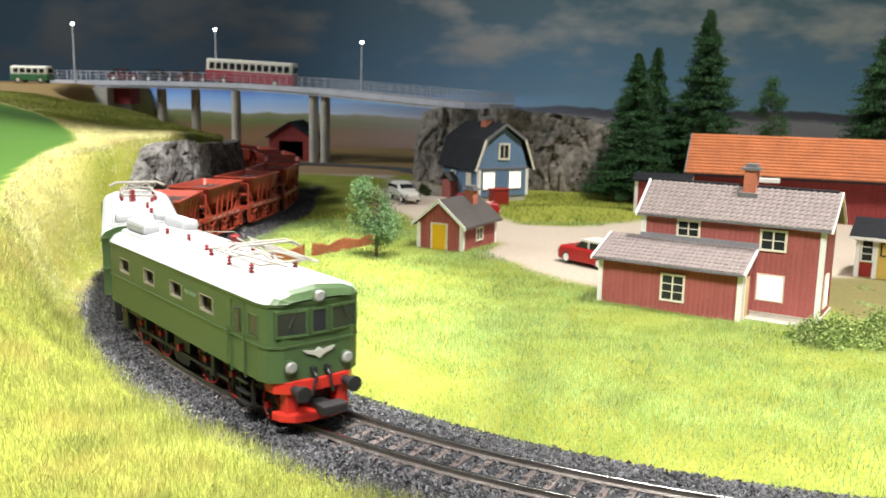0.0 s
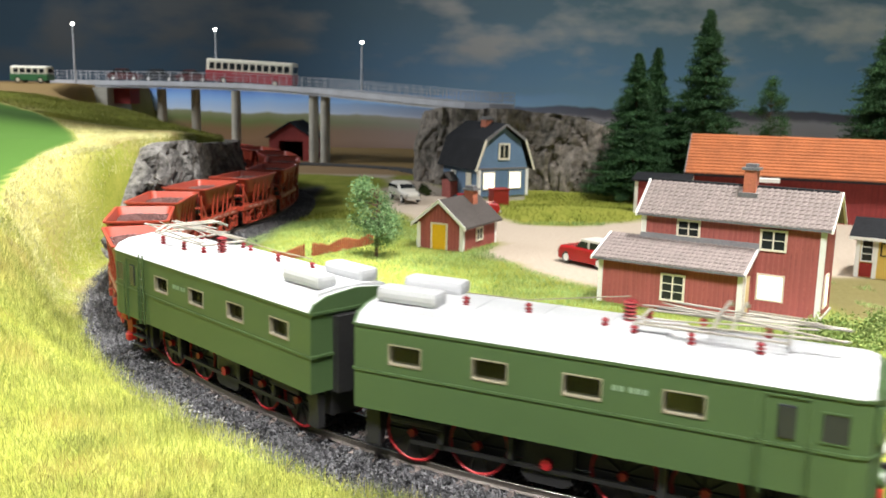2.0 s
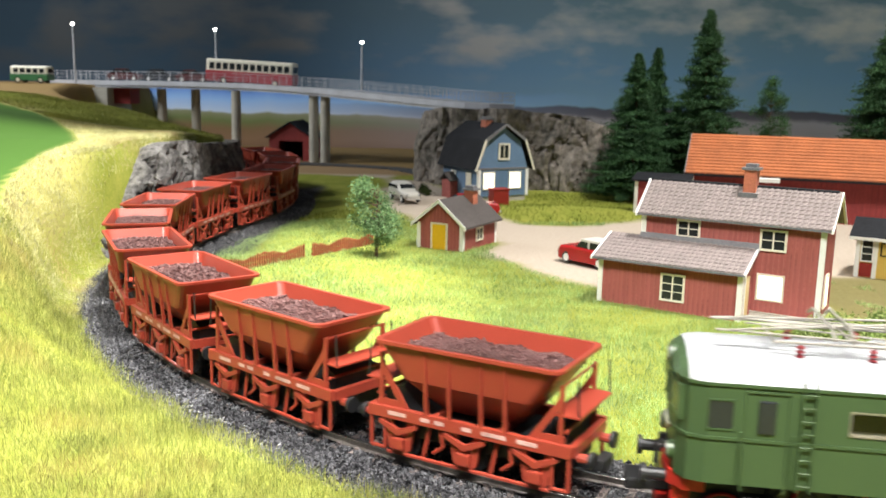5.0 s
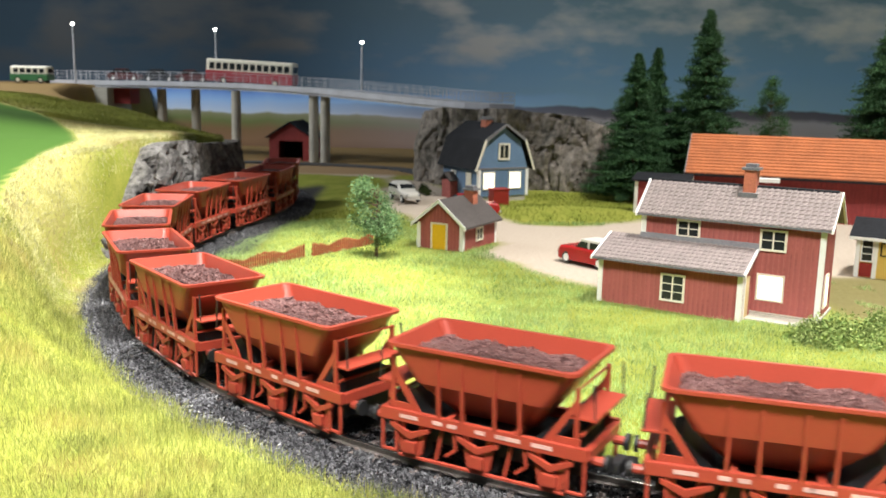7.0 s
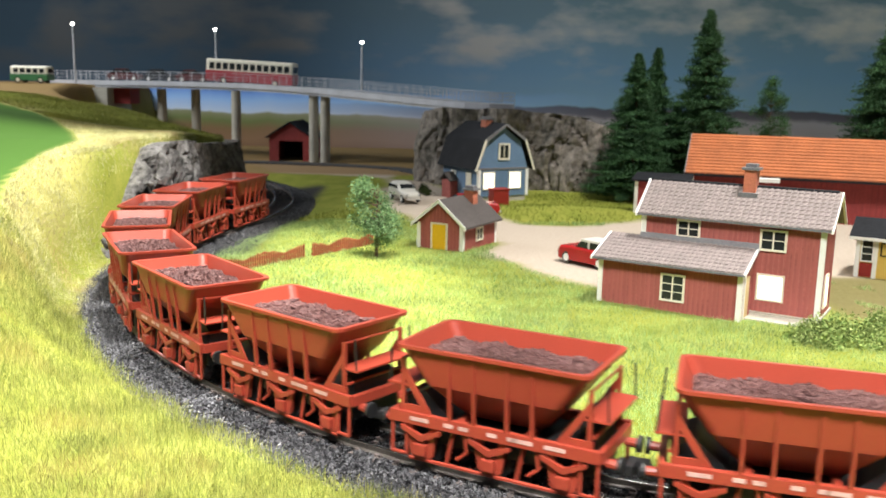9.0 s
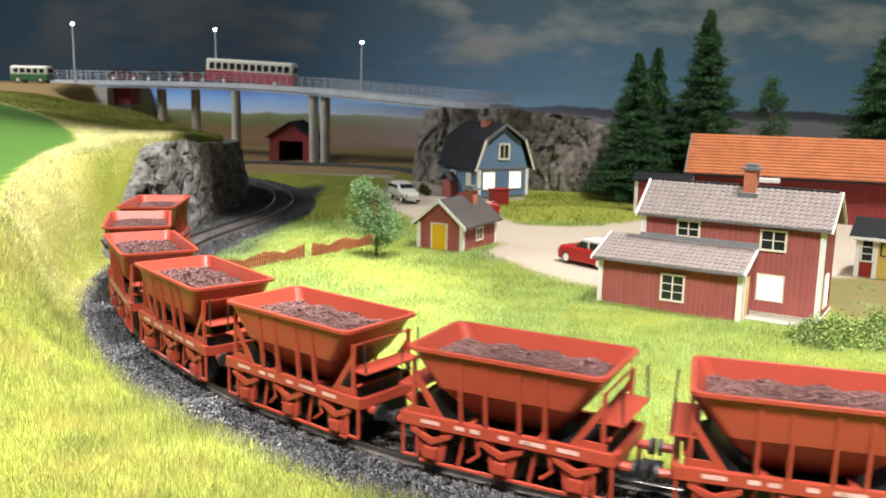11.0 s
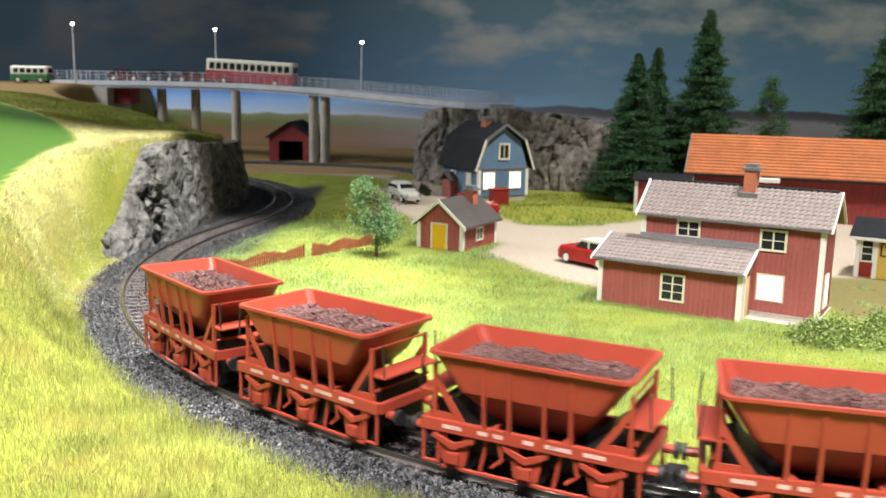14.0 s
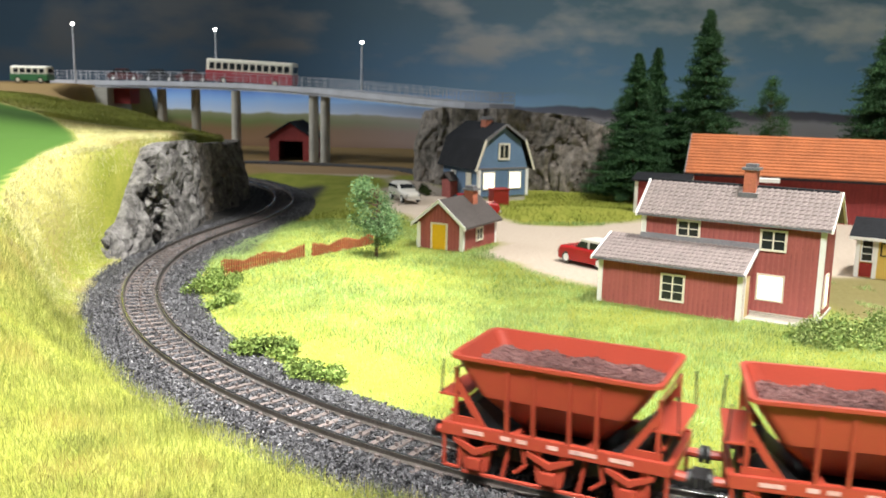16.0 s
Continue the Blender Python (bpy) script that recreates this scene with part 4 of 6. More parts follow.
    for y in (-8, 8):
        for p, q, r in (((12, y, zp + 0.6), (59, y * 0.7, zp + 1.6), 0.3), ((58, y * 0.8, zp + 1.6), (18, y * 0.25, zp + 4.2), 0.28), ((8, y, zp + 1.0), (52, y * 0.4, zp + 3.0), 0.22), ((14, y * 0.6, zp + 3.0), (46, -y * 0.5, zp + 1.8), 0.22)):
            bm = bmesh.new()
            rod(bm, p, q, r, 6)
            part("pantograph_arm", bm, M_WIRE, panto)
    for x in (30, 34):
        bm = bmesh.new()
        rod(bm, (x, -10, zp + 4.4), (x, 10, zp + 4.4), 0.4, 6)
        for sy in (-1, 1):
            rod(bm, (x, sy * 9.8, zp + 4.4), (x, sy * 13.5, zp + 2.6), 0.45, 6)
        part("contact_bow", bm, M_WIRE, panto)
    return u


M_WIRE = mat("pale_wire", (0.32, 0.30, 0.26), 0.45, 0.3, vary=0.1)
M_NUMBER = mat("faded_number_paint", (0.15, 0.22, 0.14), 0.6, vary=0.1)
M_LENS = mat("lamp_lens", (0.26, 0.26, 0.25), 0.12, vary=0.05, bump=0)


def lathe(bm, prof, x, y, n=10):
    """A turned shape: radius and height pairs round an upright axis."""
    rings = [[bm.verts.new((x + r * math.cos(2 * math.pi * k / n), y + r * math.sin(2 * math.pi * k / n), z)) for k in range(n)] for r, z in prof]
    for p, q in zip(rings, rings[1:]):
        for i in range(n):
            bm.faces.new((p[i], p[(i + 1) % n], q[(i + 1) % n], q[i]))
    bm.faces.new(rings[0][::-1])
    bm.faces.new(rings[-1])


def frame_and_pane(u, x, sy, hb, z0, z1, wd, frame_m, pane_m):
    """A side window: metal frame with its reveal, and the pane."""
    bm = bmesh.new()
    deep = 3.0 if pane_m is M_PANE else 0.3
    ya, yb = sorted((sy * (hb - deep), sy * (hb + 0.25)))
    h = wd / 2
    for a, b, c, d in ((x - h, x + h, z1 - 0.3, z1 + 0.05), (x - h, x + h, z0 - 0.05, z0 + 0.3), (x - h - 0.05, x - h + 0.3, z0, z1), (x + h - 0.3, x + h + 0.05, z0, z1)):
        quad_box(bm, a, b, ya, yb, c, d)
    for cx, cz, sx, sz in ((x - h, z0, 1, 1), (x + h, z0, -1, 1), (x - h, z1, 1, -1), (x + h, z1, -1, -1)):
        prism(bm, [(cx, cz), (cx + sx * 1.1, cz), (cx, cz + sz * 1.1)], "y", ya + 0.05, yb - 0.05)
    win = part("side_window", bm, frame_m, u, "pale metal window frame" if frame_m is M_WINFRAME else "")
    bm = bmesh.new()
    ya, yb = (sorted((sy * (hb - 1.4), sy * (hb - 1.2))) if pane_m is M_PANE else sorted((sy * (hb - 0.25), sy * (hb + 0.06))))
    quad_box(bm, x - h + 0.4, x + h - 0.4, ya, yb, z0 + 0.4, z1 - 0.4)
    part("pane", bm, pane_m, win, "clear glass" if pane_m is M_PANE else "dark glass")


M_WINFRAME = mat("window_frame_metal", (0.24, 0.22, 0.16), 0.4, 0.2, vary=0.1)

SPEED, S_REF = 73.0, 8.0
WAGON_S = [-529.0 - 71.4 * k for k in range(12)]
UNIT_S = [-275.4, -412.4]


def run_rows(s8, ahead, behind, flip=False):
    """Poses of a vehicle that passes the length s8 at eight seconds."""
    rows = []
    k0 = behind / (ahead + behind)
    for k in range(65):
        t = k * 0.25
        d = t - S_REF
        s = s8 + SPEED * d - 0.033 * d * d + 0.0132 * d ** 3
        s += float(np.interp(s, [-1300, -1100, -920, -840, -760, -690, -620, -560], [-1.5, -2.5, -4.5, -4.2, -1.6, 1.2, 1.0, 0.5]))
        ax, ay, _ = track_at(s - behind)
        bx, by, _ = track_at(s + ahead)
        h = math.degrees(math.atan2(by - ay, bx - ax)) + (180 if flip else 0)
        rows.append((t, pose((ax + (bx - ax) * k0) * MM, (ay + (by - ay) * k0) * MM, 0, 0, 0, h)))
    return rows


ENGINES = [loco_unit(True)]
ENGINES.append(loco_unit(False))
WAGONS = [hopper_wagon()]
for _ in range(11):
    WAGONS.append(copy_thing(WAGONS[0], pose(0, 0, 0)))


# ---- buildings ----
def solid(name, parent, material, *box, bevel=0.0, label=""):
    bm = bmesh.new()
    quad_box(bm, *box, bevel)
    return part(name, bm, material, parent, label)


def slab(name, parent, material, outline, axis, a, b, label=""):
    bm = bmesh.new()
    prism(bm, outline, axis, a, b)
    return part(name, bm, material, parent, label)


def wall_window(parent, u0, u1, z0, z1, v, frame_m, pane_m, cols=2, rows=3, side="front", fw=1.0):
    """A window on a wall: frame, panes and bars. side front: looks along -v at v; right: looks along +u at u = v."""
    def put(bm, a, b, c, d, out, deep=0.6):
        if side == "front":
            quad_box(bm, a, b, v - out, v + deep, c, d)
        else:
            quad_box(bm, v - deep, v + out, a, b, c, d)
    bm = bmesh.new()
    for a, b, c, d in ((u0 - fw, u1 + fw, z1, z1 + fw), (u0 - fw, u1 + fw, z0 - fw, z0), (u0 - fw, u0, z0, z1), (u1, u1 + fw, z0, z1)):
        put(bm, a, b, c, d, 0.9)
    win = part("window", bm, frame_m, parent)
    bm = bmesh.new()
    put(bm, u0, u1, z0, z1, 0.4)
    part("pane", bm, pane_m, win, "glowing window pane" if pane_m is M_LIT else "dark glass pane")
    for k in range(1, cols):
        bm = bmesh.new()
        x = u0 + (u1 - u0) * k / cols
        put(bm, x - 0.35, x + 0.35, z0, z1, 0.75)
        part("glazing_bar", bm, frame_m, win)
    for k in range(1, rows):
        bm = bmesh.new()
        z = z0 + (z1 - z0) * k / rows
        put(bm, u0, u1, z - 0.2, z + 0.2, 0.7)
        part("glazing_bar", bm, frame_m, win)
    return win


def boards(wall, u0, u1, z0, z1, v, step, side="front", tops=None):
    """Cover strips on a boarded wall, each a piece of its own."""
    bm = bmesh.new()
    quad_box(bm, -0.7, 0.7, -0.26, 0.1, 0, 1)
    me = mesh_of("board", bm, wall.data.materials[0])
    x = u0
    while x <= u1:
        ob = new("board", me)
        ob.parent = wall
        top = tops(x) if tops else z1
        m = Matrix.Translation((x * MM, v * MM, z0 * MM)) if side == "front" else Matrix.Translation((v * MM, x * MM, z0 * MM)) @ Matrix.Rotation(radians(90), 4, "Z")
        ob.matrix_local = m @ Matrix.Diagonal((random.uniform(0.8, 1.2), 1, top - z0, 1))
        x += step * random.uniform(0.93, 1.07)


def tiles(roof, u0, u1, va, za, vb, zb, rows, step):
    """Overlapping roof tiles up a slope from the eave (va, za) to the ridge (vb, zb)."""
    run = math.hypot(vb - va, zb - za)
    ang = math.atan2(zb - za, vb - va)
    dl = run / rows
    bm = bmesh.new()
    prism(bm, [(-step * 0.51, 0.05), (-step * 0.2, 0.30), (step * 0.2, 0.42), (step * 0.51, 0.24), (step * 0.51, 0.05)], "y", 0, dl * 1.15)
    me = mesh_of("tile", bm, roof.data.materials[0])
    for r in range(rows):
        k = 0
        x = u0 + step * 0.5
        while x <= u1 - step * 0.3:
            ob = new("tile", me)
            ob.parent = roof
            d = r * dl
            ob.matrix_local = Matrix.Translation((x * MM, (va + d * math.cos(ang)) * MM, (za + d * math.sin(ang) + random.uniform(0, 0.12)) * MM)) @ Matrix.Rotation(ang - 0.065 + random.uniform(-0.02, 0.02), 4, "X")
            x += step
            k += 1


def chimney(parent, u, v, z0, z1, w=5.0):
    ch = solid("chimney", parent, M_BRICK, u - w / 2, u + w / 2, v - w / 2, v + w / 2, z0, z1, bevel=0.2, label="orange brick chimney")
    solid("chimney_cap", ch, M_LEAD, u - w / 2 - 1.1, u + w / 2 + 1.1, v - w / 2 - 1.1, v + w / 2 + 1.1, z1, z1 + 1.2, label="grey metal cap")
    solid("chimney_hood", ch, M_LEAD, u - w / 2 + 0.4, u + w / 2 - 0.4, v - w / 2 + 0.4, v + w / 2 - 0.4, z1 + 1.2, z1 + 3.0)
    solid("flashing", ch, M_LEAD, u - w / 2 - 1.6, u + w / 2 + 1.6, v - w / 2 - 2.4, v + w / 2, z0, z0 + 2.4)
    return ch


def red_house():
    h = thing("red_house", 79, 442, 0, -32.0, "red boarded wooden house with grey tiled roofs and white corner boards", "house")
    solid("foundation", h, M_CONCRETE, 13, 101, 18.5, 51, -6, 1.6, label="grey stone footing")
    solid("door_step", h, M_CONCRETE, 70, 100, 6, 20, -6, 0.6, label="pale concrete slab")
    low = solid("wall", h, M_FALU, 0, 69, 0, 21, -6, 24)
    slab("gable", low, M_FALU, [(0, 23.9), (21, 23.9), (21, 31.8)], "x", 0.2, 68.8)
    main = solid("wall", h, M_FALU, 14, 100, 20, 50, 1.4, 44)
    slab("gable", main, M_FALU, [(20, 43.9), (50, 43.9), (35, 57.4)], "x", 14.2, 99.8)
    boards(low, 1.6, 68, -2, 23.4, 0, 2.35)
    boards(main, 70.5, 99, 1.6, 43.6, 20, 2.35)
    boards(main, 15.5, 69, 33, 43.6, 20, 2.35)
    boards(main, 22, 49, 1.6, 43, 100, 2.35, "right", lambda v: 43 + (15 - abs(v - 35)) * 0.86)
    boards(low, 2, 20, 0, 24, 69, 2.35, "right")
    for u, v, z0, z1 in ((0, 0, -4, 23.5), (68.4, 0, -4, 23.5), (14, 20, 30, 43.5), (99.2, 20, 1.4, 43.5)):
        solid("corner_board", h, M_WHITE, u - 0.9, u + 1.5, v - 0.8, v + 1.6, z0, z1, label="white corner board")
    r1 = slab("roof", h, M_TILE_GREY, [(16.6, 43.0), (35, 58.6), (53.4, 43.0), (53.4, 44.0), (35, 59.7), (16.6, 44.0)], "x", 11.5, 103.6, "grey-brown tiled roof")
    r2 = slab("roof", h, M_TILE_GREY, [(-4.2, 22.2), (20, 31.4), (20, 32.5), (-4.2, 23.2)], "x", -3, 71.5, "grey-brown tiled lean-to roof")
    tiles(r1, 11.9, 103.2, 16.6, 44.1, 34.6, 59.6, 9, 2.78)
    tiles(r2, -2.6, 71.2, -4.2, 23.3, 19.6, 32.4, 8, 2.5)
    rid = bmesh.new()
    for k in range(24):
        rod(rid, (11.8 + k * 3.78, 35, 59.4), (15.4 + k * 3.78, 35, 59.7), 1.1, 8, 0.9)
    part("ridge_tiles", rid, M_TAR, r1, "dark ridge tiles")
    slab("flashing", r2, M_LEAD, [(17.6, 31.6), (20.2, 32.2), (20.2, 34.4), (19.2, 34.2)], "x", 13, 71.5, "grey lead flashing")
    for u in (11.0, 103.5):
        for s in (-1, 1):
            slab("barge_board", r1, M_WHITE, [(35 + s * 18.8, 42.6), (35, 58.5), (35, 60.0), (35 + s * 18.8, 44.1)], "x", u - 0.5, u + 0.6, "white barge board")
    for u in (-3.4, 71.3):
        slab("barge_board", r2, M_WHITE, [(-4.4, 21.8), (20, 31.1), (20, 32.7), (-4.4, 23.3)], "x", u - 0.4, u + 0.6, "white barge board")
    solid("fascia", r1, M_LEAD, 11.5, 103.6, 16.3, 16.9, 43.0, 43.9)
    solid("fascia", r2, M_LEAD, -3, 71.5, -4.7, -4.1, 22.1, 23.0)
    wall_window(low, 32.2, 42.2, 6.0, 17.6, 0, M_CREAM, M_GLASS)
    wall_window(main, 32.2, 42.0, 34.6, 41.4, 20, M_CREAM, M_GLASS, 2, 2)
    wall_window(main, 72.4, 82.8, 32.2, 40.6, 20, M_CREAM, M_GLASS, 2, 2)
    wall_window(main, 72.4, 83.2, 8.2, 19.2, 20, M_CREAM, M_LIT, 1, 1)
    wall_window(main, 29.0, 36.5, 6.0, 20.0, 100, M_CREAM, M_LIT, 1, 1, "right")
    door = solid("door", low, M_YELLOW_PALE, 69.0, 69.6, 6, 14, 0, 19.5, label="pale yellow door")
    solid("door_frame", door, M_WHITE, 69.0, 69.9, 4.8, 6, 0, 20.5)
    chimney(h, 62.0, 34, 54.5, 67.8, 6.0)
    return h


M_YELLOW_PALE = mat("pale_yellow_paint", (0.62, 0.47, 0.22), 0.55, vary=0.08)


def red_shed():
    h = thing("red_shed", -16.5, 584, -1, -29, "small red shed with yellow door and brown felt roof", "shed")
    W, D = 33.0, 48.0
    w = solid("wall", h, M_FALU, 0, W, 0, D, -4, 19.5)
    slab("gable", w, M_FALU, [(0, 19.4), (W, 19.4), (W / 2, 32.6)], "y", 0.2, D - 0.2)
    boards(w, 1.5, W - 1, 0, 19, 0, 2.6, "front", lambda u: 19 + (W / 2 - abs(u - W / 2)) * 0.78)
    boards(w, 1.5, D - 1, 0, 19, W, 2.6, "right")
    r = slab("roof", h, M_BROWNROOF, [(-3.6, 15.8), (W / 2, 32.4), (W + 3.6, 15.8), (W + 3.6, 17.2), (W / 2, 34.0), (-3.6, 17.2)], "y", -3, D + 3, "brown felt roof")
    for s in (-1, 1):
        slab("barge_board", r, M_WHITE, [(W / 2 + s * (W / 2 + 3.8), 15.2), (W / 2, 31.8), (W / 2, 34.2), (W / 2 + s * (W / 2 + 3.8), 17.4)], "y", -3.6, -2.8, "white barge board")
    for u, v in ((0, 0), (W - 1.4, 0), (W - 1.4, D - 1.4)):
        solid("corner_board", h, M_WHITE, u - 0.6, u + 2.0, v - 0.6, v + 2.0, -3, 18, label="white corner board")
    d = solid("door", h, M_YELLOW, 11, 21, -0.7, 0.2, 0.2, 17.5, label="bright yellow door")
    for a, b, c, e in ((9.8, 11, 0, 18.6), (21, 22.2, 0, 18.6), (11, 21, 17.5, 18.6)):
        solid("door_frame", d, M_CREAM, a, b, -0.9, 0.2, c, e, label="cream door frame")
    wall_window(w, 19, 27, 6.5, 13.5, W, M_CREAM, M_GLASS, 2, 2, "right", 1.0)
    chimney(h, W * 0.62, D * 0.72, 22, 37, 7.0)
    return h


def blue_house():
    h = thing("blue_house", 31, 819, 0, 30, "blue boarded house with black gambrel roof and lit windows", "house")
    W, D = 54.0, 64.0
    solid("foundation", h, M_CONCRETE, 1, W - 1, 1, D - 1, -4, 5, label="grey stone footing")
    w = solid("wall", h, M_BLUE, 0, W, 0, D, 4.9, 31)
    slab("gable", w, M_BLUE, [(0.2, 30.9), (W - 0.2, 30.9), (W - 8.5, 55), (W / 2, 68.5), (8.5, 55)], "y", 0.2, D - 0.2)
    boards(w, 2, W - 1, 5, 30, 0, 3.2)
    r = slab("roof", h, M_TAR, [(-4, 29.4), (6.2, 56), (W / 2, 70), (W - 6.2, 56), (W + 4, 29.4), (W + 5.4, 29.8), (W - 5.0, 57.2), (W / 2, 71.8), (5.0, 57.2), (-5.4, 29.8)], "y", -3.5, D + 3.5, "black felt gambrel roof")
    for s in (-1, 1):
        c = W / 2
        slab("barge_board", r, M_CREAM, [(c + s * (c + 4.2), 28.6), (c + s * (c - 6.0), 55.4), (c + s * (c - 4.6), 57.4), (c + s * (c + 5.8), 29.4)], "y", -4.1, -3.2, "white barge board")
        slab("barge_board", r, M_LEAD, [(c + s * (c - 6.0), 55.4), (c, 69.4), (c, 72.0), (c + s * (c - 4.6), 57.4)], "y", -4.1, -3.2)
    solid("string_course", w, M_LEAD, -0.6, W + 0.6, -0.8, 0.2, 29.6, 31.2, label="dark moulding")
    for u, v in ((0, 0), (W - 1.6, 0)):
        solid("corner_board", h, M_WHITE, u - 0.7, u + 2.4, v - 0.7, v + 2.0, 5, 29.6, label="white corner board")
    wall_window(w, 5.5, 16.5, 12.5, 26.5, 0, M_CREAM, M_LIT, 1, 1, fw=1.2)
    wall_window(w, 34, 45.5, 12.5, 26.5, 0, M_CREAM, M_LIT, 1, 1, fw=1.2)
    wall_window(w, 22.5, 31.5, 40, 52, 0, M_CREAM, M_GLASS, 2, 1, fw=1.6)
    for v0 in (12, 40):
        bm = bmesh.new()
        quad_box(bm, -0.7, 0.3, v0, v0 + 9, 12, 26)
        part("side_window", bm, M_CREAM, w, "white-framed side window")
    porch = solid("porch", h, M_FALU, -9, 0, 37, 51, 0, 17, label="small brown-red porch")
    slab("porch_roof", porch, M_BROWNROOF, [(35, 16), (44, 23), (53, 16), (53, 17.4), (44, 24.6), (35, 17.4)], "x", -10.5, 1)
    chimney(h, W / 2 - 3, 26, 60, 74, 8.0)
    return h


def barn():
    h = thing("red_barn", 204, 764, 0, -20, "long dark-red boarded barn with orange tiled roof", "barn")
    L, D = 280.0, 84.0
    w = solid("wall", h, M_FALU_DARK, 5, L, 4, D, -4, 37)
    slab("gable", w, M_FALU_DARK, [(4, 36.9), (D, 36.9), (D / 2 + 2, 65)], "x", 5.2, L - 0.2)
    boards(w, 7, L - 2, 0, 36, 4, 4.2)
    r = slab("roof", h, M_TILE_ORANGE, [(-1, 35.0), (D / 2 + 2, 65.6), (D + 5, 35.0), (D + 5, 36.4), (D / 2 + 2, 67.2), (-1, 36.4)], "x", 0, L + 4, "orange tiled roof")
    n = 13
    for k in range(n):
        f0, f1 = k / n, (k + 1.06) / n
        y0, y1, z0, z1 = -1.2 + 45 * f0, -1.2 + 45 * f1, 36.4 + 30.8 * f0, 36.4 + 30.8 * f1
        slab("tile_course", r, M_TILE_ORANGE, [(y0, z0 + 1.0), (y1, z1 + 0.15), (y1, z1 - 0.4), (y0, z0 - 0.2)], "x", 0.3 - 0.3 * (k % 2), L + 4)
    slab("barge_board", r, M_LEAD, [(-1.4, 34.2), (D / 2 + 2, 65), (D / 2 + 2, 67.6), (-1.4, 36.8)], "x", -0.8, 0.1)
    solid("fascia", r, M_TAR, 0, L + 4, -2.0, -1.1, 34.2, 36.2)
    solid("corner_board", h, M_WHITE, 4.2, 7.4, 3.0, 6, -3, 35, label="white corner board")
    solid("canopy", h, M_WHITE, 58, 76, -12, 4, 32.4, 35.4, label="white canopy roof")
    solid("canopy_wall", h, M_FALU_DARK, 60, 74, -10, 4, 0, 33.2)
    a = thing("red_outbuilding", 158, 742, 0, -20, "low dark-red outbuilding with grey felt roof and white corners", "outbuilding")
    solid("wall", a, M_FALU_DARK, 0, 42, 0, 24, -4, 31)
    slab("roof", a, M_TAR, [(-2, 30.5), (26, 34.5), (26, 36), (-2, 32)], "x", -3, 44, "dark felt roof")
    for u in (0, 22, 40):
        solid("corner_board", a, M_WHITE, u - 0.5, u + 2.2, -0.7, 1, -3, 30.5, label="white corner board")


def kiosk():
    h = thing("yellow_cabin", 241, 517, 0, -33, "small white and yellow cabin with dark roof", "cabin")
    solid("wall", h, M_YELLOW_PALE2, 0, 46, 0, 30, -4, 24)
    for u in (0, 9.5, 26, 44):
        solid("post", h, M_WHITE, u - 0.4, u + 2.0, -0.9, 1, -3, 24, label="white post")
    solid("panel", h, M_DARKRED, 2.4, 9.2, -0.5, 0.2, 0.5, 8.5, label="dark red lower panel")
    wall_window(h, 3.2, 8.6, 10, 22, 0, M_WHITE, M_GLASS, 1, 3, fw=0.8)
    wall_window(h, 13.5, 24, 14, 20.5, 0, M_TAR, M_YELLOW_PALE2, 2, 1, fw=0.7)
    wall_window(h, 30, 41, 10, 20.5, 0, M_WHITE, M_GLASS, 2, 2, fw=0.8)
    slab("roof", h, M_TAR, [(-4, 23.0), (14, 32), (34, 23.0), (34, 24.4), (14, 33.6), (-4, 24.4)], "x", -4, 50, "dark grey roof")
    solid("fascia", h, M_WHITE, -4, 50, -4.4, -3.8, 22.2, 24)


M_YELLOW_PALE2 = mat("cabin_yellow", (0.66, 0.45, 0.10), 0.55, vary=0.06)


def garage():
    h = thing("red_garage", -237, 1218, 0, -4, "small red garage with an open dark doorway", "garage")
    for a, b in ((0, 13), (46, 56)):
        solid("wall", h, M_FALU_DARK, a, b, 0, 2, -4, 33)
    solid("lintel", h, M_FALU_DARK, 13, 46, 0, 2, 27, 33)
    for a in (0, 54):
        solid("side_wall", h, M_FALU_DARK, a, a + 2, 2, 80, -4, 33)
    solid("back_wall", h, M_TAR, 2, 54, 78, 80, -4, 33)
    slab("gable", h, M_FALU_DARK, [(0, 33), (56, 33), (28, 50)], "y", 0.2, 1.8)
    slab("roof", h, M_TAR, [(-5, 30), (28, 51), (61, 30), (61, 31.6), (28, 53), (-5, 31.6)], "y", -3, 82, "dark roof")


red_house()
red_shed()
blue_house()
barn()
kiosk()
garage()


# ---- bridge ----
BRIDGE_LINE = [(-560, 1285, 92.5), (-473, 1270, 92.7), (-380, 1258, 93.2), (-285, 1238, 92.5), (-222, 1215, 90.4), (-160, 1188, 87.2), (-98, 1147, 83.2), (-37, 1098, 79.0), (-10, 1075, 77.4), (22, 1052, 76.2), (50, 1042, 75.6), (78, 1040, 75.2)]


def along(points, offset=0.0, dz=0.0, n=6):
    """Points of a line, moved sideways, with the gaps filled evenly."""
    out = []
    for k, (x, y, z) in enumerate(points):
        ax, ay, _ = points[max(0, k - 1)]
        bx, by, _ = points[min(len(points) - 1, k + 1)]
        d = math.hypot(bx - ax, by - ay)
        out.append(Vector((x - (by - ay) / d * offset, y + (bx - ax) / d * offset, z + dz)))
    full = []
    for p, q in zip(out, out[1:]):
        full += [p.lerp(q, i / n) for i in range(n)]
    return full + [out[-1]]


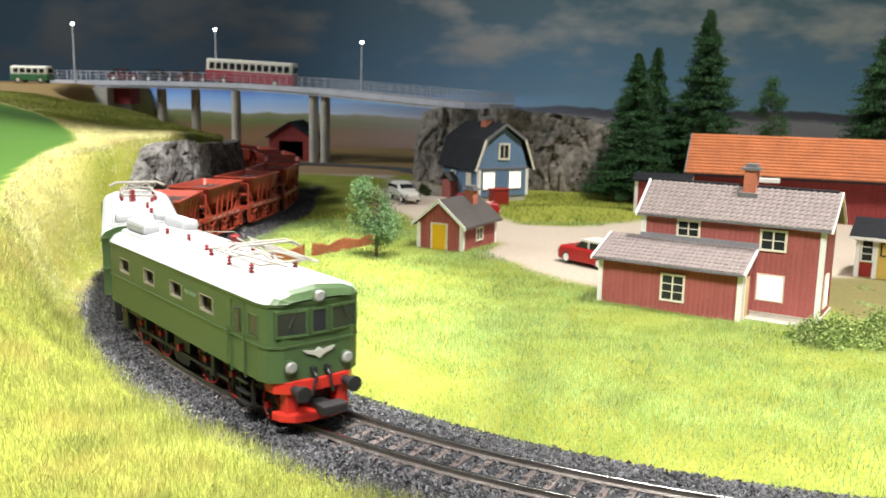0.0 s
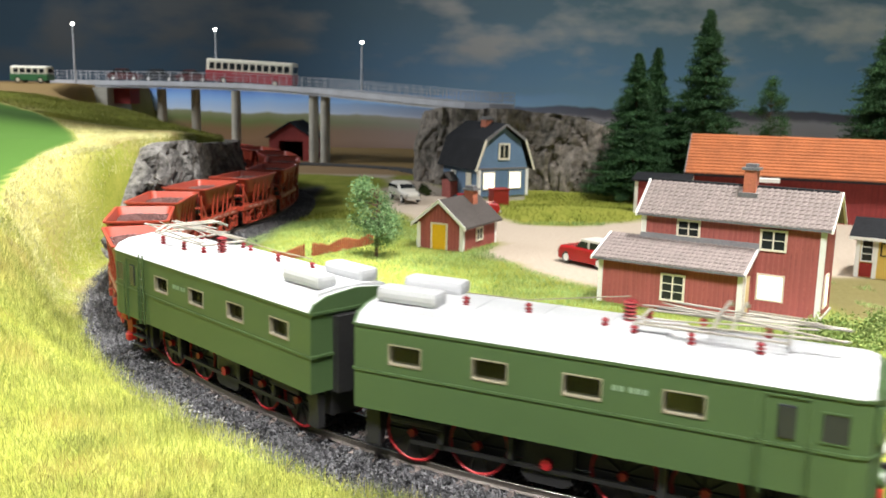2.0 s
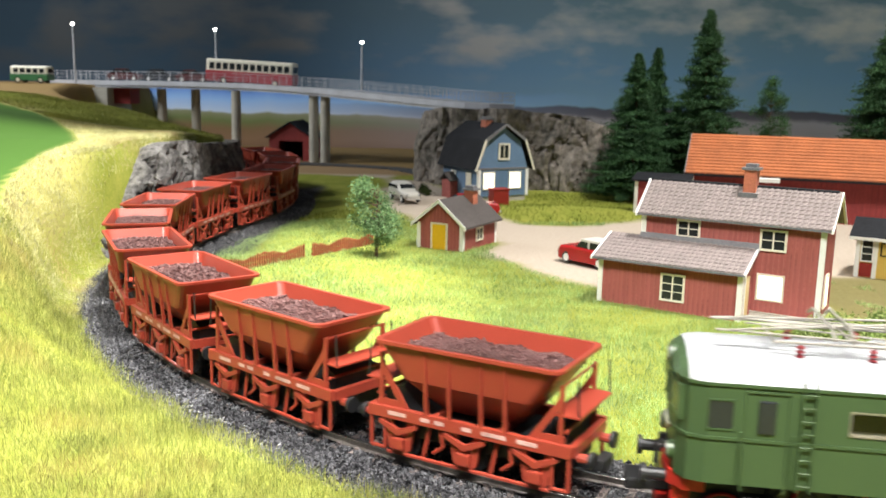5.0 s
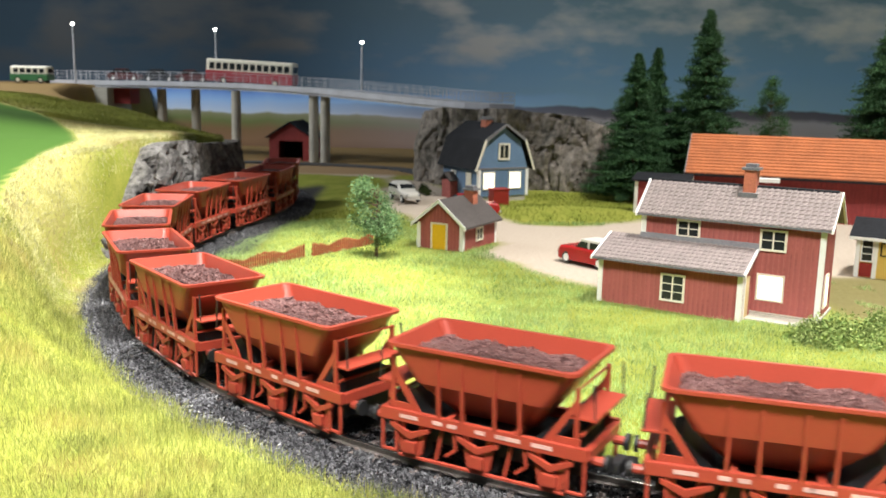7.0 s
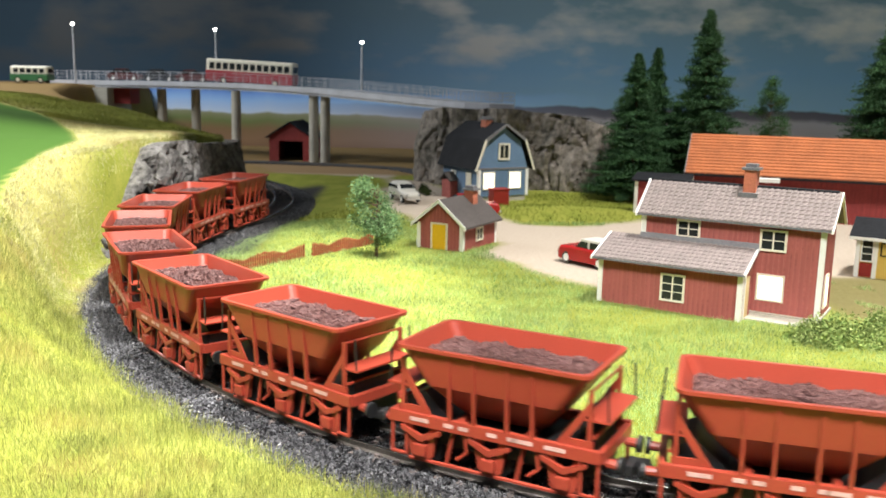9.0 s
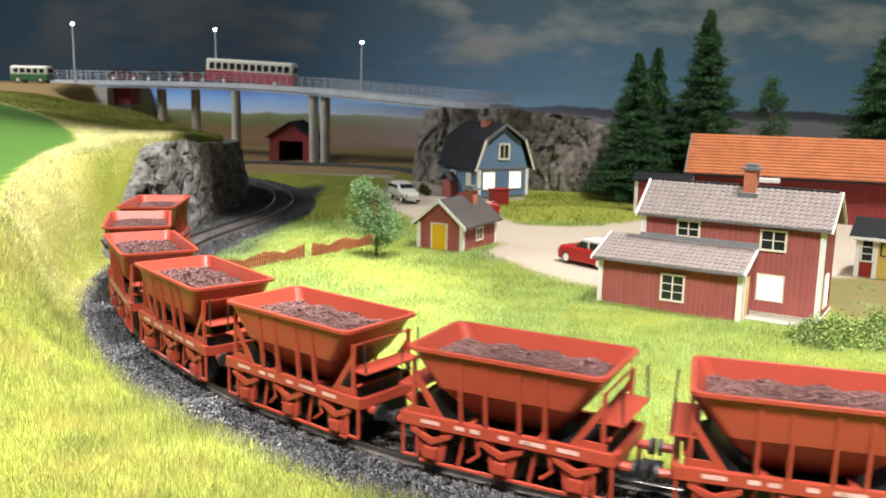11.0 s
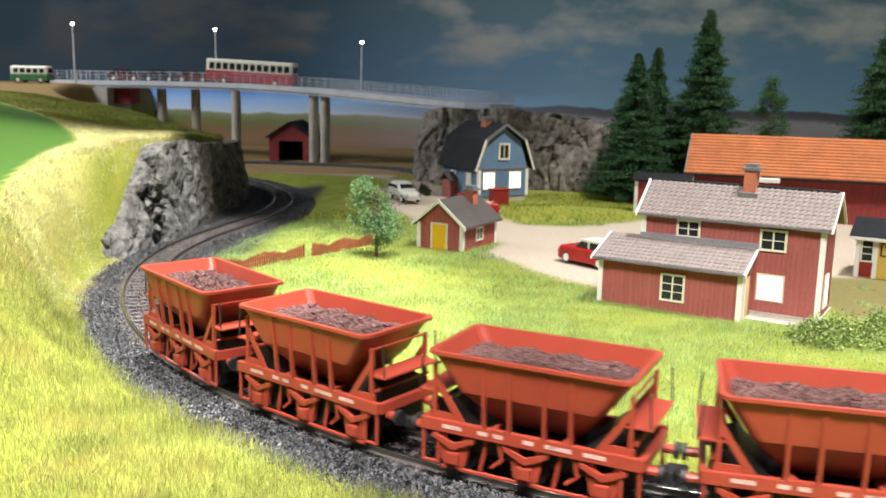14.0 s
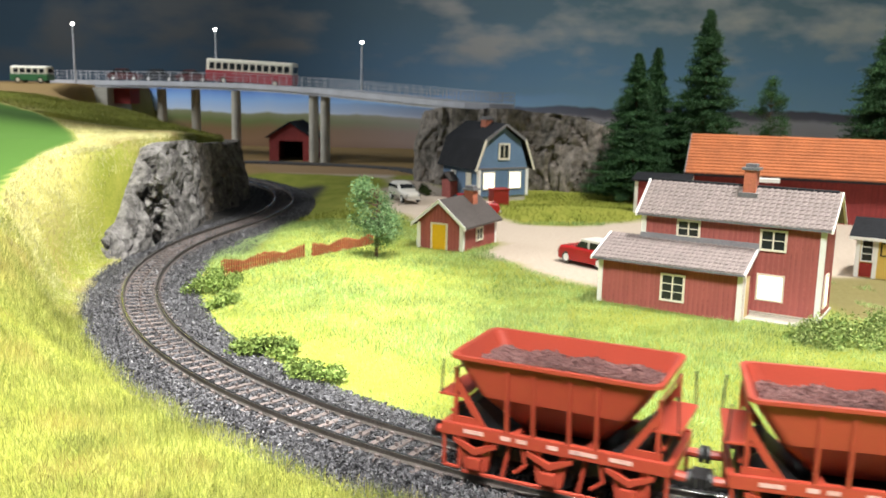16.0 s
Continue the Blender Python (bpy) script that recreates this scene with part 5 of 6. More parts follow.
def ribbon(name, points, profile, material):
    """A profile (sideways, up) drawn along a line of points."""
    verts = []
    for k, p in enumerate(points):
        t = points[min(k + 1, len(points) - 1)] - points[max(k - 1, 0)]
        side = Vector((-t.y, t.x, 0)).normalized()
        verts += [(p + side * o + Vector((0, 0, z)))[:] for o, z in profile]
    k = len(profile)
    i = np.arange(len(points) * k).reshape(-1, k)
    j = np.roll(i, -1, 1)
    return raw_mesh(name, verts, np.stack([i[:-1], j[:-1], j[1:], i[1:]], -1).reshape(-1, 4), material)


def bridge():
    b = thing("road_bridge", 0, 0, 0, 0, "grey road bridge on round concrete pillars with railings", "bridge")
    mid = along(BRIDGE_LINE, 0)
    deck = new("deck", ribbon("deck", mid, [(0, 0), (60, 0), (60, 8), (55, 9.2), (5, 9.2), (0, 8)], M_DECK))
    deck.parent = b
    beam = new("edge_beam", ribbon("edge_beam", mid, [(-1.5, 3), (1, 3), (1, 9.6), (-1.5, 9.6)], M_DECK))
    beam.parent = deck
    for off in (1.0, 59.0):
        line = along(BRIDGE_LINE, off, 9.2)
        for z in (4, 8, 12.5):
            rail = new("handrail", ribbon("handrail", line, [(-0.25, z), (0.25, z), (0.25, z + 0.5), (-0.25, z + 0.5)], M_DECK))
            rail.parent = b
        for p in line[::1]:
            bm = bmesh.new()
            quad_box(bm, p.x - 0.35, p.x + 0.35, p.y - 0.35, p.y + 0.35, p.z - 0.5, p.z + 13)
            part("railing_post", bm, M_DECK, b)
    for x, y, dy in ((-287, 1246, 0), (-175, 1206, 0), (-159, 1200, 0), (-354, 1290, 0), (-402, 1290, 0)):
        bm = bmesh.new()
        r = 6.4
        rod(bm, (x, y, -6), (x, y, 92 if x < -200 else 88), r, 20)
        part("pillar", bm, M_CONCRETE, b, "round concrete pillar")
    # abutment
    a = thing("bridge_abutment", -470, 1262, 0, 0, "weathered concrete bridge abutment", "abutment")
    solid("wall", a, M_CONCRETE, -22, 3, -6, 90, -5, 92)
    solid("wing", a, M_FALU_DARK, 3, 26, 20, 60, 70, 92)


bridge()


road_line = along([(-330, 1172, 0.4), (-230, 1170, 0.6), (-140, 1150, 0.6), (-70, 1120, 0.5), (-30, 1060, 0.5)], 0, 0.6)
tagged(new("road", ribbon("road", road_line, [(0, -3), (26, -3), (26, 0.4), (0, 0.4)], M_ASPHALT)), "dark asphalt road in front of the garage", "road", kind="structure")


def street_lamp(x, y, z0, z1):
    l = thing("street_lamp", x, y, z0, 0, "slim grey street lamp, lit, beside the bridge road", "street lamp", "street lamps")
    bm = bmesh.new()
    rod(bm, (0, 0, 0), (0, 0, z1 - z0 - 5), 1.5, 10, 0.9)
    part("pole", bm, M_DECK, l)
    bm = bmesh.new()
    bmesh.ops.create_uvsphere(bm, u_segments=14, v_segments=8, radius=2.0, matrix=Matrix.Translation((0, 0, z1 - z0 - 3)))
    part("lamp_head", bm, M_LAMP, l, "glowing lamp head", True)


street_lamp(-509, 1255, 94, 180)
street_lamp(-324, 1290, 100, 178)
street_lamp(-110, 1190, 90, 160)


# ---- vehicles ----
def loft(bm, sections):
    """Skin through sections: each is (x, list of (y, z))."""
    rings = [[bm.verts.new((x, y, z)) for y, z in ring] for x, ring in sections]
    for p, q in zip(rings, rings[1:]):
        for i in range(len(p)):
            j = (i + 1) % len(p)
            bm.faces.new((p[i], p[j], q[j], q[i]))
    bm.faces.new(rings[0][::-1])
    bm.faces.new(rings[-1])
    bmesh.ops.recalc_face_normals(bm, faces=bm.faces)


def belt(w, z0, z1, r=1.2):
    return [(-w, z0), (w, z0), (w, z1 - r), (w - r, z1), (-w + r, z1), (-w, z1 - r)]


def wheels(c, xs, half, r, cap):
    for x in xs:
        for sy in (-1, 1):
            bm = bmesh.new()
            rod(bm, (x, sy * (half - 1.8), r), (x, sy * (half + 0.3), r), r, 18)
            wh = part("wheel", bm, M_TYRE, c, "black tyre")
            bm = bmesh.new()
            rod(bm, (x, sy * (half + 0.2), r), (x, sy * (half + 0.6), r), r * 0.62, 14)
            part("hubcap", bm, cap, wh, "pale hubcap")


def car(x, y, z, rz, paint, label, roof=None, tall=16.5, length=46):
    c = thing("car", x, y, z, rz, label, "car")
    hl = length / 2
    bm = bmesh.new()
    loft(bm, [(-hl, belt(7.6, 3.4, 9.2)), (-hl + 1.5, belt(8.7, 2.4, 10.2)), (-hl * 0.35, belt(9, 2.2, 10.8)), (hl * 0.4, belt(9, 2.2, 10.8)), (hl - 2, belt(8.7, 2.4, 10.2)), (hl, belt(7.8, 3.4, 8.8))])
    body = part("body", bm, paint, c, smooth=False)
    bm = bmesh.new()
    loft(bm, [(-hl * 0.78, belt(7.8, 9.4, 11)), (-hl * 0.52, belt(7.2, 9.4, tall)), (hl * 0.14, belt(7.2, 9.4, tall)), (hl * 0.36, belt(7.8, 9.4, 11))])
    cabin = part("cabin", bm, M_GLASS, c, "dark windows")
    bm = bmesh.new()
    quad_box(bm, -hl * 0.5, hl * 0.16, -7.4, 7.4, tall - 1.0, tall + 0.5, 0.4)
    for px in (-hl * 0.16,):
        for sy in (-1, 1):
            quad_box(bm, px - 0.7, px + 0.7, sy * 7.4 - 0.3, sy * 7.4 + 0.3, 9.4, tall)
    part("roof", bm, roof or paint, cabin, "painted roof")
    for sx in (-1, 1):
        bm = bmesh.new()
        quad_box(bm, sx * hl - 0.8, sx * hl + 0.8, -8, 8, 3.2, 4.6, 0.3)
        part("bumper", bm, M_SILVER, c, "bright bumper")
        for sy in (-1, 1):
            bm = bmesh.new()
            rod(bm, (sx * (hl - 0.6), sy * 5.8, 6.6), (sx * (hl + 0.4), sy * 5.8, 6.6), 1.2, 10)
            part("headlight" if sx > 0 else "tail_light", bm, M_LENS if sx > 0 else M_RED_BRIGHT, body)
    wheels(c, (-hl * 0.62, hl * 0.62), 8.6, 3.6, M_WHITE)
    return c


car(90, 533, 0.5, 129, M_CAR_RED, "red saloon car with white roof on the sand yard", M_CAR_WHITE, 15.5, 42)
def hull(w, z0, z1, n=20, e=3.2):
    """A rounded cross-section of half width w between two heights."""
    out = []
    for k in range(n):
        a = 2 * math.pi * (k + 0.5) / n
        c, d = math.cos(a), math.sin(a)
        out.append((w * math.copysign(abs(c) ** (2 / e), c), (z0 + z1) / 2 + (z1 - z0) / 2 * math.copysign(abs(d) ** (2 / e), d)))
    return out


def estate_car(x, y, z, rz):
    c = thing("car", x, y, z, rz, "cream-white rounded estate car parked on the road", "car")
    bm = bmesh.new()
    loft(bm, [(-22, hull(5.6, 5.0, 11.5)), (-21, hull(7.6, 3.2, 14.6)), (-18.5, hull(8.6, 2.6, 16.6)), (-10, hull(9.0, 2.4, 17.4)), (-1, hull(9.0, 2.4, 17.2)), (2.5, hull(8.8, 2.4, 16.0)), (6.5, hull(8.6, 2.4, 12.2)), (10, hull(8.4, 2.4, 11.3)), (17, hull(7.9, 2.6, 10.2)), (20.5, hull(6.8, 3.0, 8.8)), (22, hull(4.8, 3.8, 7.2))])
    body = part("body", bm, M_CAR_WHITE, c, smooth=True)
    bm = bmesh.new()
    prism(bm, [(3.1, 15.2), (6.5, 12.0), (6.9, 12.3), (3.4, 15.6)], "y", -6.2, 6.2)
    part("windscreen", bm, M_GLASS, body, "dark windscreen")
    for sy in (-1, 1):
        for a, b in ((-17.5, -9.0), (-8.0, -2.5), (-1.6, 2.0)):
            bm = bmesh.new()
            prism(bm, [(a, 11.8), (b + (1.4 if b > 1 else 0), 11.8), (b, 14.8), (a, 14.8)], "y", sy * 8.2, sy * 8.95)
            part("side_window", bm, M_GLASS, body, "dark side window")
        bm = bmesh.new()
        rod(bm, (19.6, sy * 5.2, 7.0), (21.3, sy * 5.2, 7.0), 1.3, 10)
        part("headlight", bm, M_LENS, body)
    for sx in (-1, 1):
        bm = bmesh.new()
        quad_box(bm, sx * 22.2 - 0.7, sx * 22.2 + 0.7, -7.0, 7.0, 3.2, 4.4, 0.3)
        part("bumper", bm, M_SILVER, c, "bright bumper")
    wheels(c, (-13.5, 13.5), 8.2, 3.4, M_WHITE)


estate_car(-36, 818, 0.5, -66)
car(22, 735, 0.5, 10, M_CAR_RED, "red car parked behind the shed")
M_DARKCAR = mat("car_dark", (0.03, 0.032, 0.04), 0.3, vary=0.05, bump=0)
M_MAROON = mat("car_maroon", (0.09, 0.02, 0.02), 0.3, vary=0.05, bump=0)
car(-456, 1300, 102, 2, M_MAROON, "maroon car on the bridge road")
car(-405, 1296, 102, 3, M_DARKCAR, "dark blue-grey car on the bridge road")
car(-356, 1288, 102, 5, M_MAROON, "maroon car on the bridge road")


def coach(name, x, y, z, rz, L, W, H, low, label, category, front=1.0):
    b = thing(name, x, y, z, rz, label, category)
    hl, hw = L / 2, W / 2
    bm = bmesh.new()
    loft(bm, [(-hl, belt(hw - 1, 4.0, H * 0.52, 0.3)), (-hl + 2, belt(hw, 3.0, H * 0.52, 0.3)), (hl - 2, belt(hw, 3.0, H * 0.52, 0.3)), (hl, belt(hw - 1, 4.0, H * 0.52, 0.3))])
    part("lower_body", bm, low, b)
    bm = bmesh.new()
    loft(bm, [(-hl + 0.6, belt(hw - 1.6, H * 0.52, H - 1, 2)), (-hl + 3, belt(hw - 0.6, H * 0.52, H, 2.4)), (hl - 3, belt(hw - 0.6, H * 0.52, H, 2.4)), (hl - 0.6, belt(hw - 1.6, H * 0.52, H - 1, 2))])
    up = part("upper_body", bm, M_CREAM, b, "cream upper body")
    n = max(5, int(L / 10))
    for k in range(n):
        for sy in (-1, 1):
            bm = bmesh.new()
            u = -hl + 4 + (L - 8) * (k + 0.5) / n
            w = (L - 8) / n * 0.36
            quad_box(bm, u - w, u + w, sy * (hw - 0.6) - 0.25, sy * (hw - 0.6) + 0.25, H * 0.58, H * 0.84)
            part("side_window", bm, M_GLASS, up, "dark window")
    for sx in (-1, 1):
        bm = bmesh.new()
        quad_box(bm, sx * (hl - 1.0) - 0.5, sx * (hl - 1.0) + 0.5, -hw + 3, hw - 3, H * 0.58, H * 0.84)
        part("end_window", bm, M_GLASS, up, "dark window")
    wheels(b, (-hl * 0.58, hl * 0.60), hw, 4.4 if L > 80 else 3.6, M_CREAM)
    return b


bus = coach("bus", -267, 1256, 99.6, -6.5, 122, 28, 33, M_BUS_RED, "red and cream city bus on the bridge", "bus")
bus.matrix_world = bus.matrix_world @ pose(0, 0, 0, 0, 2.4, 0)
coach("camper_van", -536, 1185, 97.5, -2, 50, 20, 21.5, M_VAN_GREEN, "green and cream camper van on the hill road", "van")

bins = thing("waste_box", 44, 795, 0, 20, "dark red wooden waste box beside the blue house", "box")
solid("body", bins, M_DARKRED, 0, 15, 0, 12, 0, 14, bevel=0.3)
solid("lid", bins, M_DARKRED, -0.6, 15.6, -0.6, 12.6, 14, 15.2, bevel=0.2, label="dark red lid")


# ---- rocks ----
def cliff(name, base, label, seed, rough, lean, down=-8, back=60, stone=None, crevices=()):
    """A rock face over a base line of (x, y, top height); the rock lies to the left of the line's direction."""
    rng = random.Random(seed)
    off = Vector((seed * 13.7, seed * 5.1, 0))
    pts = along([(x, y, z) for x, y, z in base], 0, 0, 14)
    rows = 26
    verts = []
    for k, p in enumerate(pts):
        t = pts[min(k + 1, len(pts) - 1)] - pts[max(k - 1, 0)]
        inw = Vector((-t.y, t.x, 0)).normalized()
        for r in range(rows + 3):
            f = min(r / rows, 1.0)
            z = down + (p.z - down) * f
            q = Vector((p.x, p.y, z))
            c = (q + off) / 34.0
            big = noise.noise(Vector((c.x * 1.3, c.y * 1.3, c.z * 0.55)))
            crack = abs(noise.noise(Vector((q.x / 15.0 + off.x, q.y / 15.0, q.z / 40.0))))
            tiny = noise.noise((q + off) / 6.0)
            w3 = Vector(((q.x + off.x) / 24.0, (q.y + off.y) / 24.0, q.z / 52.0))
            cells = noise.voronoi(w3 + 0.25 * noise.noise_vector(w3 * 2.0))[0]
            step = (cells[1] - cells[0]) * 1.2
            d = lean * f * f * 12 - rough * (big * 5.5 + tiny * 1.2 + min(step, 0.45) * 9 - 5.0 * max(0, 0.09 - crack) / 0.09)
            along_f = k / (len(pts) - 1)
            for cf, cw, cd in crevices:
                d += cd * math.exp(-((along_f - cf + 0.05 * noise.noise(Vector((z / 13.0, seed, cf * 9)))) / cw) ** 2) * (0.35 + 0.65 * math.sin(math.pi * min(1, f * 1.1)))
            q = q + inw * d
            if r > rows:
                q = q + inw * back * (r - rows) / 2 + Vector((0, 0, -3.0 * (r - rows)))
            elif r == rows:
                q.z += 2.5 * big
            verts.append(q[:])
    w = rows + 3
    i = np.arange(len(pts) * w).reshape(-1, w)
    me = raw_mesh(name, verts, np.stack([i[:-1, :-1], i[1:, :-1], i[1:, 1:], i[:-1, 1:]], -1).reshape(-1, 4), stone or M_ROCK)
    ob = new(name, me)
    return tagged(ob, label, "rock")


OUTCROP = cliff("rock_outcrop", [(-214, 530, 2), (-203, 543, 10), (-197, 556, 18), (-193, 574, 34), (-189, 592, 49), (-187, 612, 60), (-186, 640, 63), (-186, 672, 61), (-190, 700, 58)], "light grey split rock face beside the track", 3, 1.0, 0.6, crevices=((0.50, 0.030, 15), (0.62, 0.02, 9), (0.41, 0.015, 6), (0.80, 0.015, 6)))
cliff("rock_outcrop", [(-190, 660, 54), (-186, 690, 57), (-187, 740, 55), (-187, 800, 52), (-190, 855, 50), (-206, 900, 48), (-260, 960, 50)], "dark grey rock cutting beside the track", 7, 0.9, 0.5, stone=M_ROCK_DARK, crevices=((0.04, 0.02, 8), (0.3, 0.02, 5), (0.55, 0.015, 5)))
cliff("rock_bluff", [(230, 930, 60), (165, 912, 66), (130, 920, 76), (95, 932, 80), (40, 945, 82), (-5, 962, 80), (-28, 990, 78), (-34, 1030, 76), (-20, 1080, 74)][::-1], "grey rock bluff behind the blue house, carrying the bridge end", 5, 1.1, 0.9, back=120, stone=M_ROCK_BROWN)


def rubble(rock):
    """Broken stones lodged in the cleft of the light rock face, each a piece of its own."""
    rng = np.random.default_rng(41)
    shapes = [stones("stone", 1, np.zeros((1, 3)), (r, r * 1.3), M_ROCK, 0.8) for r in (2.2, 2.9, 3.6)]
    for k in range(70):
        z = rng.uniform(0, 44)
        ob = new("stone", shapes[k % 3])
        x, y = -192.5 + rng.normal(0, 2.0) + 0.07 * z, 593 + rng.normal(0, 4.0) - 0.08 * z
        ob.matrix_world = pose(x * MM, y * MM, z * MM, rng.uniform(0, 360), rng.uniform(0, 360), rng.uniform(0, 360))
        ob.parent = rock


rubble(OUTCROP)


# ---- plants ----
def tri_cloud(rng, centers, size, aspect=1.0, up=0.0):
    """Small leaf triangles with random turns at the given centres."""
    n = len(centers)
    a = rng.normal(0, 1, (n, 3))
    a /= np.linalg.norm(a, axis=1, keepdims=True)
    b = rng.normal(0, 1, (n, 3))
    b[:, 2] += up
    b -= a * (a * b).sum(1, keepdims=True)
    b /= np.linalg.norm(b, axis=1, keepdims=True)
    s = rng.uniform(size[0], size[1], (n, 1))
    v = np.stack([centers - a * s * 0.5 * aspect, centers + a * s * 0.5 * aspect, centers + b * s], 1)
    return v.reshape(-1, 3), np.arange(3 * n).reshape(n, 3)


def spruce(x, y, z, tall, wide, seed, label="dark green model spruce"):
    rng = np.random.default_rng(seed)
    t = thing("spruce_tree", x, y, z, 0, label, "spruce", "spruces")
    bm = bmesh.new()
    rod(bm, (0, 0, -6), (0, 0, tall * 0.97), 2.6, 8, 0.4)
    part("trunk", bm, M_BARK, t)
    c = []
    nb = int(tall * 3.8)
    for k in range(nb):
        f = (k + rng.random()) / nb
        h = tall * (0.05 + 0.95 * f)
        az = rng.uniform(0, 6.283)
        whorl = 0.92 + 0.08 * math.sin(h / tall * 60)
        ln = wide * ((1 - f) ** 0.85 + 0.03) * rng.uniform(0.62, 1.12) * whorl
        m = int(40 + ln * 5.6)
        r = np.sqrt(rng.uniform(0.02, 1, m)) * ln
        spread = 0.9 + 0.10 * r
        px = np.cos(az) * r + rng.normal(0, 1, m) * spread
        py = np.sin(az) * r + rng.normal(0, 1, m) * spread
        pz = h - 0.34 * r + 0.006 * r * r + rng.normal(0, 0.8, m)
        c.append(np.stack([px, py, pz], -1))
    v, f = tri_cloud(rng, np.concatenate(c), (1.1, 2.5), 0.5)
    crown = new("crown", raw_mesh("crown", v, f, M_SPRUCE))
    crown.parent = t
    tagged(crown, "drooping dark needle branches")


spruce(180, 862, 0, 137, 46, 1)
spruce(207, 900, 0, 144, 36, 2)
spruce(247, 872, 0, 179, 52, 3, "tall dark green model spruce behind the barn")
spruce(414, 855, 0, 176, 60, 4)
spruce(236, 930, 0, 92, 30, 6, "lower dark green model spruce")


def leafy_tree(x, y, z, tall, wide, seed, crown_m, label, low=0.22, dense=1.0, sway=0.0):
    rng = np.random.default_rng(seed)
    t = thing("deciduous_tree", x, y, z, 0, label, "tree")
    bm = bmesh.new()
    rod(bm, (0, 0, -3), (0, 0, tall * 0.6), 1.1, 8, 0.6)
    rod(bm, (0, 0, tall * 0.55), (0.8, 0.4, tall * 0.9), 0.6, 6, 0.25)
    c = []
    for k in range(int(34 * dense)):
        f = rng.uniform(low, 1.0)
        env = wide * (math.sin(math.pi * min(1, (f - low) / (1 - low) * 0.88 + 0.12)) ** 0.7)
        az, r = rng.uniform(0, 6.283), env * rng.uniform(0.25, 1.0)
        p = np.array([r * math.cos(az) + sway * (0.55 - f), r * math.sin(az), tall * f])
        if r > 3:
            rod(bm, (0, 0, tall * f - r * 0.5), p, 0.4, 5, 0.15)
        m = 120
        c.append(p + rng.normal(0, 1, (m, 3)) * np.array([2.7, 2.7, 2.3]))
    part("trunk", bm, M_BARK, t)
    v, f = tri_cloud(rng, np.concatenate(c), (0.8, 1.6), 0.8)
    crown = new("crown", raw_mesh("crown", v, f, crown_m))
    crown.parent = t
    tagged(crown, "crown of small green leaves")


leafy_tree(-41, 547, 0, 46, 14.0, 8, M_LEAF, "light green young leafy tree by the fence", 0.2, 1.7, 20.0)
leafy_tree(322, 905, 0, 116, 20, 9, M_LEAF_DARK, "slender green leafy tree behind the barn", 0.3, 3.0)


def bush(x, y, z, rx, ry, rz, n, seed, material, label):
    rng = np.random.default_rng(seed)
    clumps = rng.uniform(-1, 1, (max(8, n // 90), 3))
    clumps[:, 2] = rng.uniform(0.1, 0.75, len(clumps)) * (1.1 - 0.6 * np.hypot(clumps[:, 0], clumps[:, 1]))
    n = int(n * 1.7)
    pick = clumps[rng.integers(0, len(clumps), n)]
    c = (pick + rng.normal(0, 0.16, (n, 3))) * np.array([rx, ry, rz])
    v, f = tri_cloud(rng, c, (0.8, 1.7), 0.9)
    ob = new("bush", raw_mesh("bush", v, f, material))
    ob.matrix_world = pose(x * MM, y * MM, z * MM)
    tagged(ob, label, "bush", "low bushes")


BUSH_TEXT = "low yellow-green foam bush at the edge of the ballast"
bush(-121, 470, -2, 11, 16, 9, 2200, 21, M_BUSH, BUSH_TEXT)
bush(-107, 432, -3, 8, 9, 6, 1200, 22, M_BUSH, BUSH_TEXT)
bush(-72, 352, -3, 12, 8, 8, 1800, 23, M_BUSH, BUSH_TEXT)
bush(-47, 325, -3, 10, 7, 7, 1500, 24, M_BUSH, BUSH_TEXT)
bush(172, 374, -2, 20, 12, 15, 4200, 25, M_BUSH_DARK, "dense green bush in front of the red house corner")
bush(203, 384, -2, 16, 12, 18, 3000, 26, M_BUSH_DARK, "dense green bush in front of the red house corner")
bush(-28, 868, 0, 14, 8, 13, 1200, 27, M_BUSH_SHADE, "dark green hedge beside the road")


def fence(points, tall, seed):
    """Pickets with a waved top on two rails."""
    rng = random.Random(seed)
    x0, y0 = points[0]
    x1, y1 = points[-1]
    f = thing("picket_fence", x0, y0, -2, math.degrees(math.atan2(y1 - y0, x1 - x0)), "reddish-brown wooden picket fence with waved top", "fence", "garden fences")
    L = math.hypot(x1 - x0, y1 - y0)
    n = int(L / 1.75)
    for k in range(n + 1):
        u = L * k / n
        h = tall * (0.72 + 0.28 * abs(math.cos(math.pi * u / (L * 0.5)))) * rng.uniform(0.97, 1.03)
        bm = bmesh.new()
        prism(bm, [(u - 0.42, 0), (u + 0.42, 0), (u + 0.42, h - 0.6), (u, h), (u - 0.42, h - 0.6)], "y", -0.4, 0.4)
        part("picket", bm, M_FENCE, f)
    for z in (2.6, tall * 0.58):
        bm = bmesh.new()
        quad_box(bm, -0.5, L + 0.5, 0.4, 1.1, z, z + 1.1)
        part("rail", bm, M_FENCE, f)


fence([(-122, 488), (-85, 541)], 10, 1)
fence([(-80, 545), (-47, 590)], 10, 2)


